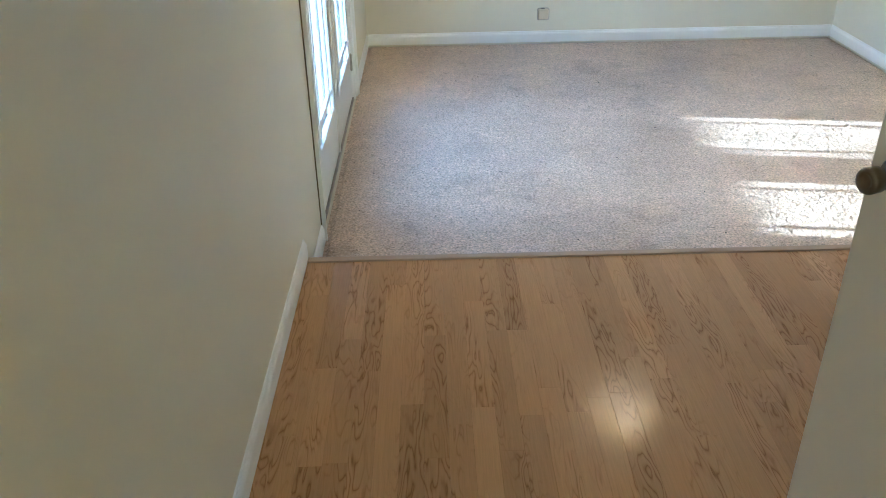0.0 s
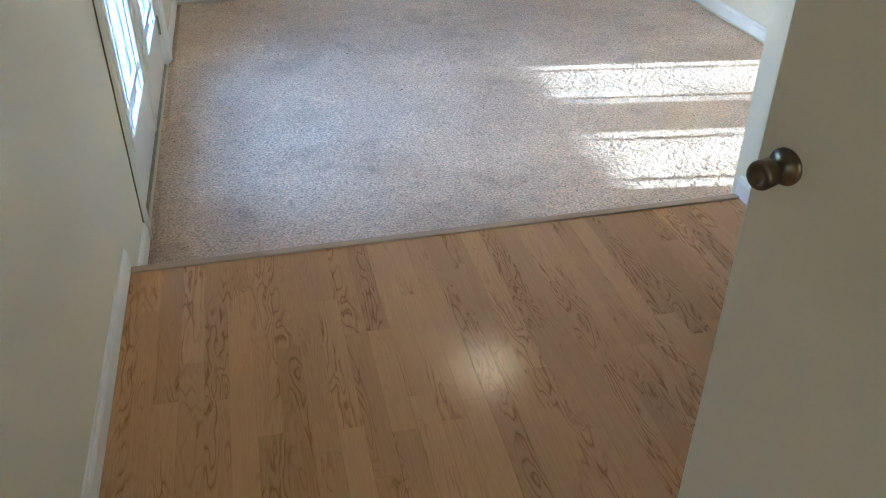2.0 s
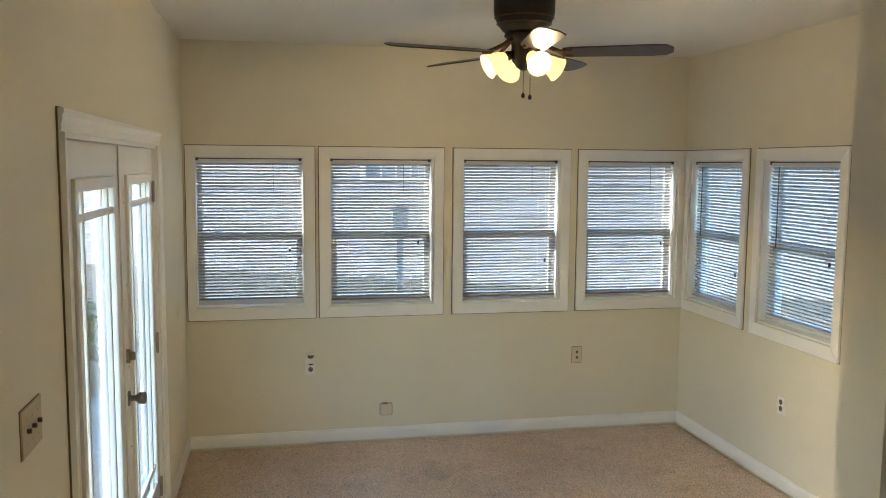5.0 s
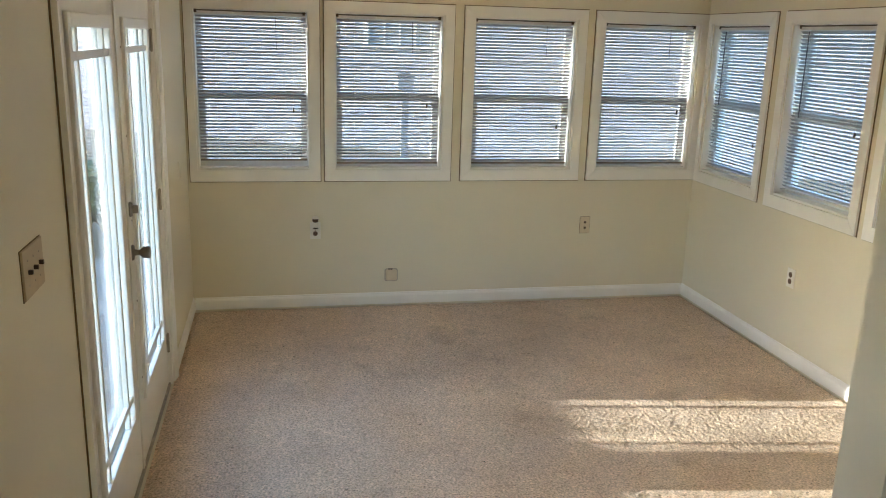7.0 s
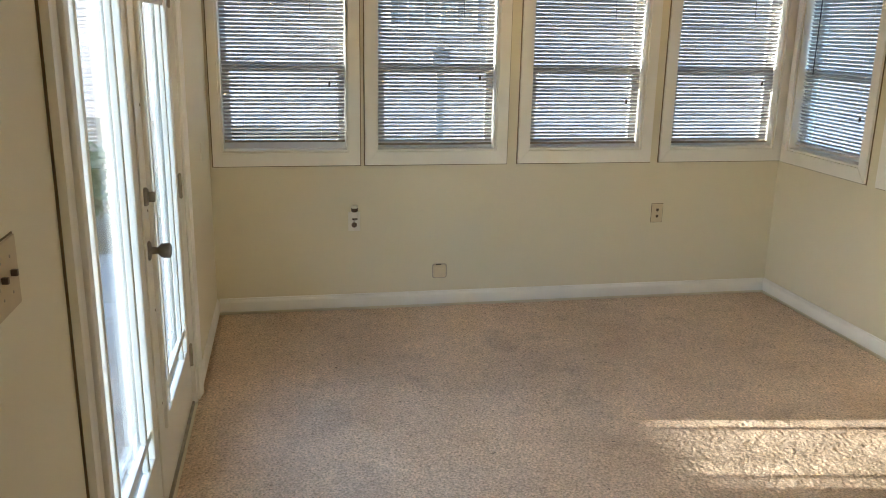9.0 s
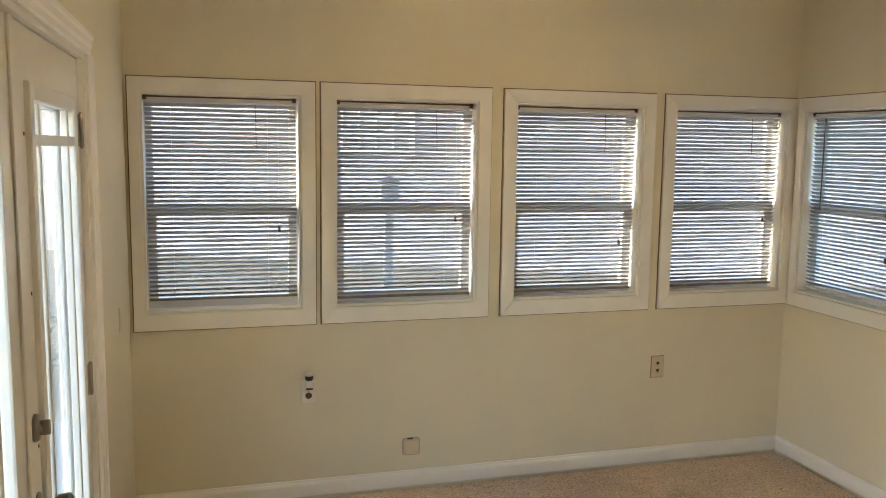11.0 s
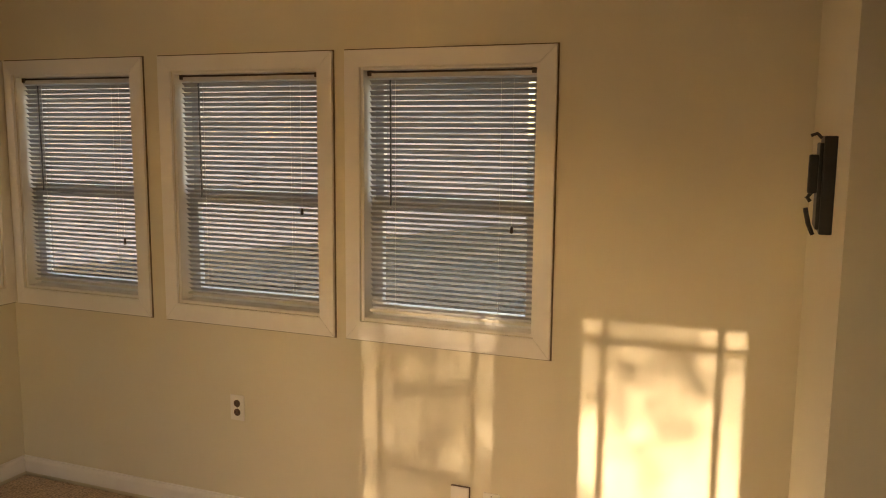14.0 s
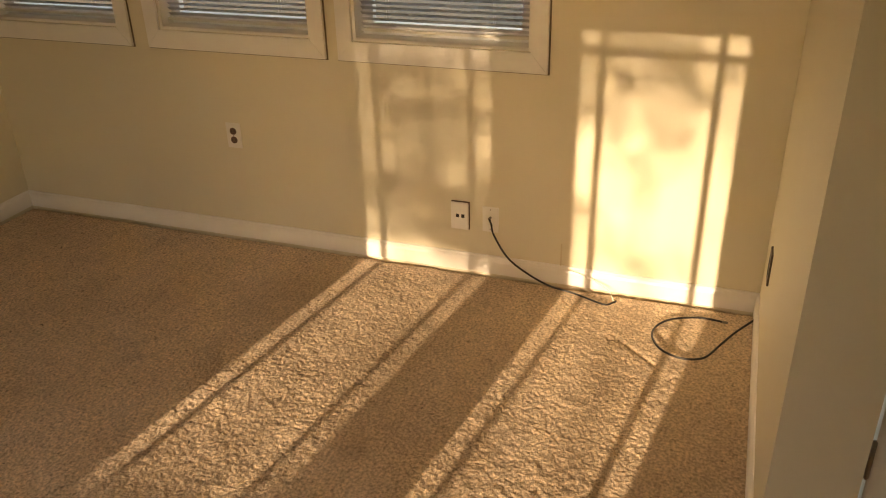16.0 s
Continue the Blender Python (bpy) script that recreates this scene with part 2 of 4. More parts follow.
POST = mat("weathered_post", (0.34, 0.33, 0.33), 0.85, 0.3, 8.0, stretch=(4, 4, 0.8))
PANE = mat("house_pane", (0.30, 0.34, 0.38), 0.1, 0.3, 2.0)
WHITEF = mat("pale_fence_paint", (0.55, 0.55, 0.535), 0.6, 0.12, 3.0, stretch=(6, 6, 0.6))
FENCE = mat("fence_board", (0.50, 0.47, 0.43), 0.85, 0.35, 3.0, stretch=(8, 8, 0.6))

# ---- building helpers ----


def box(bm, x0, x1, y0, y1, z0, z1, bevel=0.0):
    vs = bmesh.ops.create_cube(bm, size=1.0)["verts"]
    for v in vs:
        v.co = Vector(((x0 + x1) / 2 + v.co.x * (x1 - x0), (y0 + y1) / 2 + v.co.y * (y1 - y0), (z0 + z1) / 2 + v.co.z * (z1 - z0)))
    if bevel:
        es = list({e for v in vs for e in v.link_edges})
        bmesh.ops.bevel(bm, geom=es, offset=bevel, segments=2, affect="EDGES", profile=0.6)
    return vs


def lathe(bm, profile, steps=24, m=None):
    """A turned body from (radius, height) pairs, about z."""
    m = m or Matrix()
    rings = []
    for r, z in profile:
        rings.append([bm.verts.new(m @ Vector((r * math.cos(a), r * math.sin(a), z))) for a in [2 * math.pi * i / steps for i in range(steps)]])
    for a, b in zip(rings, rings[1:]):
        for i in range(steps):
            bm.faces.new((a[i], a[(i + 1) % steps], b[(i + 1) % steps], b[i]))
    for ring, flip in ((rings[0], True), (rings[-1], False)):
        bm.faces.new(ring[::-1] if flip else ring)


def tube(bm, pts, r0, r1=None, sides=8):
    r1 = r0 if r1 is None else r1
    pts = [Vector(p) for p in pts]
    rings = []
    for i, p in enumerate(pts):
        d = (pts[min(i + 1, len(pts) - 1)] - pts[max(i - 1, 0)]).normalized()
        side = d.cross(Vector((0, 0, 1)) if abs(d.z) < 0.95 else Vector((1, 0, 0))).normalized()
        up = side.cross(d)
        r = r0 + (r1 - r0) * i / max(1, len(pts) - 1)
        rings.append([bm.verts.new(p + r * (math.cos(a) * side + math.sin(a) * up)) for a in [2 * math.pi * k / sides for k in range(sides)]])
    for a, b in zip(rings, rings[1:]):
        for i in range(sides):
            bm.faces.new((a[i], a[(i + 1) % sides], b[(i + 1) % sides], b[i]))
    bm.faces.new(rings[0][::-1])
    bm.faces.new(rings[-1])


def mesh_of(name, bm, material, smooth=False):
    me = bpy.data.meshes.new(name)
    bmesh.ops.recalc_face_normals(bm, faces=bm.faces)
    bm.to_mesh(me)
    bm.free()
    me.materials.append(material)
    if smooth:
        for p in me.polygons:
            p.use_smooth = True
    return me


def part(name, bm, material, parent=None, label="", smooth=False):
    ob = new(name, mesh_of(name, bm, material, smooth))
    ob.parent = parent
    if label:
        ob["label"] = label
    return ob


def boxes(name, material, parent, *bs, bevel=0.0, label=""):
    bm = bmesh.new()
    for b in bs:
        box(bm, *b, bevel=bevel)
    return part(name, bm, material, parent, label)


def thing(name, m, label, category, group="", kind=""):
    ob = new(name)
    ob.empty_display_size = 0.1
    ob.matrix_world = m
    return tagged(ob, label, category, group, kind)


def wall(name, material, label, *bs):
    ob = boxes(name, material, None, *bs)
    return tagged(ob, label, "wall", kind="structure")


def smoothed(pts, n=6):
    """A soft line through points."""
    pts = [Vector(p) for p in pts]
    out = []
    for i in range(len(pts) - 1):
        p0, p1, p2, p3 = pts[max(i - 1, 0)], pts[i], pts[i + 1], pts[min(i + 2, len(pts) - 1)]
        for k in range(n):
            t = k / n
            out.append(0.5 * ((2 * p1) + (p2 - p0) * t + (2 * p0 - 5 * p1 + 4 * p2 - p3) * t * t + (3 * p1 - p0 - 3 * p2 + p3) * t ** 3))
    return out + [pts[-1]]


# ---- the plan ----
LW, FW, RW, NW = -0.312, 6.33, 3.295, 2.715      # left, far, right and near faces of the sunroom
CARPET_Z, CEIL_Z, EDGE = -0.19, 2.57, 2.672
SILL, HEAD = 0.785, 1.818                         # window openings
FAR_WINDOWS = [(-0.245, 0.488), (0.648, 1.384), (1.586, 2.322), (2.515, 3.235)]
RIGHT_WINDOWS = [(-6.245, -5.535), (-5.312, -4.575), (-4.385, -3.648)]
DOOR_Y0, DOOR_Y1, DOOR_TOP = 3.205, 5.115, 1.855
T = 0.16


def pierced(a0, a1, z0, z1, holes):
    """Rectangles that fill a wall from a0 to a1 round its holes (h0, h1, bottom, top)."""
    out, at = [], a0
    for h0, h1, b, t in holes:
        out.append((at, h0, z0, z1))
        if b > z0:
            out.append((h0, h1, z0, b))
        out.append((h0, h1, t, z1))
        at = h1
    return out + [(at, a1, z0, z1)]


wall("wall_far", WALL, "cream painted wall below and above a row of windows", *[(a, b, FW, FW + T, z0, z1) for a, b, z0, z1 in pierced(LW - T, RW + T, -0.4, CEIL_Z, [(a, b, SILL, HEAD) for a, b in FAR_WINDOWS])])
wall("wall_right", WALL, "cream painted wall with windows, sunlight falling across it", *[(RW, RW + T, -b, -a, z0, z1) for a, b, z0, z1 in pierced(-FW, -NW + 0.17, -0.4, CEIL_Z, [(a, b, SILL, HEAD) for a, b in RIGHT_WINDOWS])])
TL = 0.088
wall("wall_left", WALL, "cream painted wall running from the hall past the glazed doors", *[(LW - TL, LW, a, b, z0, z1) for a, b, z0, z1 in pierced(-2.6, FW, -0.4, CEIL_Z, [(DOOR_Y0, DOOR_Y1, CARPET_Z - 0.01, DOOR_TOP)])])
wall("wall_near", WALL, "cream painted wall beside the opening to the hall", (1.914, RW, 2.523, NW, -0.4, CEIL_Z))
wall("wall_hall_right", WALL, "cream hall wall with a white door in it", (1.955, 2.075, 0.0, 1.66, -0.1, CEIL_Z), (1.955, 2.06, 1.66, 2.523, 2.06, CEIL_Z))
wall("wall_hall_near", WALL, "cream hall wall beside a narrow closet", (1.145, 1.265, -2.6, 0.915, -0.1, CEIL_Z))
wall("wall_closet", WALL, "cream closet front with a narrow doorway", (1.265, 1.62, 0.82, 0.915, 2.05, CEIL_Z), (1.62, 1.955, 0.82, 0.915, -0.1, CEIL_Z), (1.265, 1.955, -0.1, 0.0, -0.1, CEIL_Z))
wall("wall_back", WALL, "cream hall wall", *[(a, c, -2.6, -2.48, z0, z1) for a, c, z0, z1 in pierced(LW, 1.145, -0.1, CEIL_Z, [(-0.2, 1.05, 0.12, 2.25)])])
# opening added behind the camera, never in view, as fill light for the hall
rear = tagged(boxes("window_8", TRIM, None, (-0.25, -0.2, -2.54, -2.47, 0.07, 2.3), (1.05, 1.1, -2.54, -2.47, 0.07, 2.3), (-0.2, 1.05, -2.54, -2.47, 0.07, 0.12), (-0.2, 1.05, -2.54, -2.47, 2.25, 2.3)), "unseen framed opening added to light the hall from behind", "window", kind="structure")
boxes("pane", WARMPANE, rear, (-0.2, 1.05, -2.53, -2.526, 0.12, 2.25)).visible_shadow = True
tagged(boxes("ceiling", CEIL, None, (LW - T, RW + T, -2.6, FW + T, CEIL_Z, CEIL_Z + 0.12)), "off-white painted flat ceiling", "ceiling", kind="structure")
tagged(boxes("roof", ROOF, None, (LW - 0.45, RW + 0.6, -3.0, FW + 0.6, CEIL_Z + 0.12, CEIL_Z + 0.3)), "grey shingle roof with shallow eaves", "roof", kind="structure")


def baseboard(m, length, label="white painted baseboard"):
    """A run of moulded board along local x, its face towards local -y."""
    bm = bmesh.new()
    prof = [(0, 0), (-0.013, 0), (-0.013, 0.058), (-0.010, 0.068), (-0.006, 0.074), (-0.005, 0.082), (0, 0.084)]
    ends = [[bm.verts.new((x, y, z)) for y, z in prof] for x in (0, length)]
    for i in range(len(prof) - 1):
        bm.faces.new((ends[0][i], ends[1][i], ends[1][i + 1], ends[0][i + 1]))
    bm.faces.new(ends[0])
    bm.faces.new(ends[1][::-1])
    ob = part("baseboard", bm, TRIM)
    ob.matrix_world = m
    return tagged(ob, label, "baseboard", kind="structure")


baseboard(pose(LW + 0.013, FW, CARPET_Z + 0.009), RW - LW - 0.026)
baseboard(pose(RW, FW, CARPET_Z + 0.009, 0, 0, -90), FW - NW)
baseboard(pose(RW - 0.013, NW, CARPET_Z + 0.009, 0, 0, 180), RW - 0.013 - 1.914)
baseboard(pose(LW, 5.19, CARPET_Z + 0.009, 0, 0, 90), FW - 5.19)
baseboard(pose(LW, EDGE + 0.002, CARPET_Z + 0.009, 0, 0, 90), 3.135 - EDGE)
baseboard(pose(LW, -2.48, 0.002, 0, 0, 90), 2.48 + EDGE - 0.006)
baseboard(pose(1.914, 2.672, 0.002, 0, 0, -90), 0.149)
baseboard(pose(1.145, 0.85, 0.002, 0, 0, -90), 3.3)


def window(m, width, index, corner):
    """A double-hung window in its opening: local x along the wall, y outwards, z up."""
    w = thing("window_%d" % index, m, "white-cased double-hung window with a lowered blind", "window", "sunroom windows", "structure")
    h0, h1, c = SILL, HEAD, 0.066
    left, right = (c, 0.058) if corner == 1 else (0.048, c) if corner == 2 else (c, c)
    def mitred(name, pts, depth):
        bm = bmesh.new()
        lo = [bm.verts.new((x, -0.003, z)) for x, z in pts]
        hi = [bm.verts.new((x, -depth, z)) for x, z in pts]
        bm.faces.new(lo)
        bm.faces.new(hi[::-1])
        for i in range(4):
            bm.faces.new((lo[i], lo[(i + 1) % 4], hi[(i + 1) % 4], hi[i]))
        bmesh.ops.bevel(bm, geom=[e for e in bm.edges if all(v.co.y < -0.01 for v in e.verts)], offset=0.0012, segments=2, affect="EDGES")
        part(name, bm, TRIM, w)
    a, b, g = -left, width + right, 0.0001
    mitred("casing", [(a, h1 + c), (b, h1 + c), (width - g, h1 + g), (g, h1 + g)], 0.019)
    mitred("casing", [(a, h0 - c - 0.012), (b, h0 - c - 0.012), (width - g, h0 - g), (g, h0 - g)], 0.019)
    mitred("casing", [(a, h0 - c - 0.011), (a, h1 + c - 0.001), (-g, h1 + g), (-g, h0 - g)], 0.018)
    mitred("casing", [(b, h0 - c - 0.011), (b, h1 + c - 0.001), (width + g, h1 + g), (width + g, h0 - g)], 0.018)
    e, lo, hi = 0.0055, h0 - c - 0.012, h1 + c
    # edge shade of the casing, built as a thin dark strip
    boxes("casing_shade_line", EDGELINE, w, (a - e, a, -0.0045, 0, lo - e, hi + e), (b, b + e, -0.0045, 0, lo - e, hi + e), (a, b, -0.0045, 0, hi, hi + e), (a, b, -0.0045, 0, lo - e, lo), label="dark strip painting the edge shade round the casing")
    # jamb lining
    boxes("jamb", TRIM, w, (0, 0.012, 0.0, 0.158, h0, h1))
    boxes("jamb", TRIM, w, (width - 0.012, width, 0.0, 0.158, h0, h1))
    boxes("head", TRIM, w, (0.012, width - 0.012, 0.0, 0.158, h1 - 0.012, h1))
    boxes("window_sill", TRIM, w, (0.012, width - 0.012, 0.0, 0.17, h0, h0 + 0.014), bevel=0.003)
    zm = 1.262
    # upper sash, set outwards, and lower sash inwards
    u0, u1 = 0.012, width - 0.012
    boxes("upper_sash", VINYL, w, (u0, u0 + 0.036, 0.112, 0.142, zm, h1 - 0.012), (u1 - 0.036, u1, 0.112, 0.142, zm, h1 - 0.012), (u0 + 0.036, u1 - 0.036, 0.112, 0.142, h1 - 0.05, h1 - 0.012), (u0 + 0.036, u1 - 0.036, 0.112, 0.142, zm, zm + 0.036))
    boxes("lower_sash", VINYL, w, (u0, u0 + 0.046, 0.078, 0.109, h0 + 0.014, zm + 0.03), (u1 - 0.046, u1, 0.078, 0.109, h0 + 0.014, zm + 0.03), (u0 + 0.046, u1 - 0.046, 0.078, 0.109, zm - 0.008, zm + 0.03), (u0 + 0.046, u1 - 0.046, 0.078, 0.109, h0 + 0.014, h0 + 0.062))
    for z0, z1, y in ((zm + 0.036, h1 - 0.05, 0.127), (h0 + 0.062, zm - 0.008, 0.093)):
        p = boxes("pane", GLASS, w, (u0 + 0.036, u1 - 0.036, y - 0.002, y + 0.002, z0, z1))
        p.visible_shadow = False
    return w


def slat_mesh(length, chord=0.0254, rise=0.0022, thick=0.0005):
    bm = bmesh.new()
    n = 4
    rows = []
    for x in (0, length):
        top = [bm.verts.new((x, chord * (i / n - 0.5), rise * (1 - (2 * i / n - 1) ** 2))) for i in range(n + 1)]
        low = [bm.verts.new((x, chord * (i / n - 0.5), rise * (1 - (2 * i / n - 1) ** 2) - thick)) for i in range(n + 1)]
        rows.append(top + low[::-1])
    k = 2 * (n + 1)
    for i in range(k):
        bm.faces.new((rows[0][i], rows[1][i], rows[1][(i + 1) % k], rows[0][(i + 1) % k]))
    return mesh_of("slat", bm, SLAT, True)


def blind(m, width, tilt, lift, wand_left, seed):
    """A mini blind hung in the opening: local x along the wall, y outwards."""
    rnd = random.Random(seed)
    b = thing("window_blind", m, "lowered white aluminium mini blind with slats half open", "blind", "sunroom blinds")
    x0, x1, top, bottom = 0.018, width - 0.018, HEAD - 0.014, SILL + 0.02 + lift
    y = 0.046
    boxes("headrail", RAIL, b, (x0, x1, y - 0.0135, y + 0.0135, top - 0.026, top - 0.0085), bevel=0.002, label="off-white steel headrail")
    # dark filler strip paints the shade in the gap above the headrail
    boxes("head_gap_shade", BROWN, b, (x0, x1, y - 0.0125, y + 0.0125, top - 0.0085, top - 0.0005), label="dark strip painting the shaded gap above the headrail")
    for x in (x0 - 0.004, x1 - 0.022):
        boxes("bracket", BROWN, b, (x, x + 0.018, y - 0.0155, y + 0.015, top - 0.019, top + 0.0015))
    pitch = 0.0213
    first, last = top - 0.042, bottom + 0.022
    n = int((first - last) / pitch) + 1
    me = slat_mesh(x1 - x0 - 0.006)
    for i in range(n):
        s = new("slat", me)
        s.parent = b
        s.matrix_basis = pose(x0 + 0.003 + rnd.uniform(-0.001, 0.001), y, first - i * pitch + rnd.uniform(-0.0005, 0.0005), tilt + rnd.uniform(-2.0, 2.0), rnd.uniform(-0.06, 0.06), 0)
    zb = first - n * pitch
    # far-wall rails take the darker copy that paints in their backlit shade
    boxes("bottom_rail", RAIL if wand_left else SHADERAIL, b, (x0 + 0.002, x1 - 0.002, y - 0.012, y + 0.012, zb - 0.006, zb + 0.006), bevel=0.003, label="off-white bottom rail" if wand_left else "off-white bottom rail painted dark as backlit")
    for f in (0.17, 0.80):
        for dy in (-0.0125, 0.0125):
            bm = bmesh.new()
            tube(bm, [(x0 + (x1 - x0) * f, y + dy, top - 0.03), (x0 + (x1 - x0) * f, y + dy, zb)], 0.0009, sides=5)
            part("ladder_cord", bm, CORD, b)
    xw = x0 + (0.10 if wand_left else 0.72 * (x1 - x0))
    bm = bmesh.new()
    length = 0.5 if wand_left else 0.2
    tube(bm, [(xw, y - 0.018, top - 0.035), (xw + 0.003, y - 0.020, top - 0.035 - length)], 0.0038 if wand_left else 0.0022, sides=6)
    part("tilt_wand", bm, WAND, b, "grey plastic tilt wand")
    xc = x1 - 0.09
    bm = bmesh.new()
    drop = rnd.uniform(0.55, 0.75)
    tube(bm, [(xc, y - 0.016, top - 0.03), (xc + 0.002, y - 0.017, top - drop)], 0.0011, sides=5)
    part("lift_cord", bm, CORD, b)
    bm = bmesh.new()
    lathe(bm, [(0.002, 0.0), (0.006, -0.006), (0.0075, -0.026), (0.003, -0.03)], 10, pose(xc + 0.002, y - 0.017, top - drop))
    part("cord_tassel", bm, BROWN, b)
    return b


SLAT_TILT = -37.0
k = 0
for i, (a, b) in enumerate(FAR_WINDOWS):
    k += 1
    m = pose(a, FW, 0)
    window(m, b - a, k, 1 if i == 3 else 2 if i == 0 else 0)
    blind(m, b - a, SLAT_TILT, (0.02, 0.006, 0.012, 0.004)[i], False, k)
for i, (a, b) in enumerate(RIGHT_WINDOWS):
    k += 1
    m = pose(RW, -a, 0, 0, 0, -90)
    window(m, b - a, k, 2 if i == 0 else 0)
    blind(m, b - a, SLAT_TILT, (0.004, 0.010, 0.016)[i], True, k)

# ---- glazed double doors ----
DM = pose(LW, DOOR_Y0, 0, 0, 0, 90)              # local x along the wall, y outwards
DW = DOOR_Y1 - DOOR_Y0
frame_ob = thing("door_1", DM, "white moulded casing round a pair of glazed doors", "door frame", kind="structure")


def casing_run(name, m, length, width=0.066):
    """Moulded casing along local x, outer edge at z = width, face towards -y."""
    bm = bmesh.new()
    prof = [(0.0, 0.0), (-0.010, 0.0), (-0.013, 0.006), (-0.013, 0.022), (-0.017, 0.030), (-0.018, 0.048), (-0.022, 0.054), (-0.022, width), (0.0, width)]
    ends = [[bm.verts.new((x, y, z)) for y, z in prof] for x in (0, length)]
    n = len(prof)
    for i in range(n):
        bm.faces.new((ends[0][i], ends[1][i], ends[1][(i + 1) % n], ends[0][(i + 1) % n]))
    bm.faces.new(ends[0])
    bm.faces.new(ends[1][::-1])
    ob = part(name, bm, TRIM, frame_ob)
    ob.matrix_basis = m
    return ob


casing_run("head_casing", pose(-0.066, 0, DOOR_TOP), DW + 0.132)
casing_run("side_casing", pose(0, 0, CARPET_Z + 0.012, 0, -90, 0), DOOR_TOP - CARPET_Z - 0.013)
casing_run("side_casing", pose(DW, 0, DOOR_TOP - 0.001, 0, 90, 0), DOOR_TOP - CARPET_Z - 0.007)
# dark strip stands in for the shadow along the door casing
boxes("casing_shade_line", EDGELINE, frame_ob, (-0.07, -0.0662, -0.005, 0.0005, CARPET_Z + 0.012, DOOR_TOP + 0.0702), (DW + 0.0662, DW + 0.07, -0.005, 0.0005, CARPET_Z + 0.012, DOOR_TOP + 0.0702), (-0.0662, DW + 0.0662, -0.005, 0.0005, DOOR_TOP + 0.0662, DOOR_TOP + 0.0702), label="dark strip painting the edge shade round the casing")
boxes("door_jamb", TRIM, frame_ob, (0, 0.03, 0.0, 0.086, CARPET_Z, DOOR_TOP))
boxes("door_jamb", TRIM, frame_ob, (DW - 0.03, DW, 0.0, 0.086, CARPET_Z, DOOR_TOP))
boxes("door_head", TRIM, frame_ob, (0.03, DW - 0.03, 0.0, 0.086, DOOR_TOP - 0.016, DOOR_TOP))
boxes("door_sill", STEEL, frame_ob, (0.03, DW - 0.03, 0.01, 0.20, CARPET_Z - 0.008, CARPET_Z + 0.012), bevel=0.003, label="dull metal threshold")


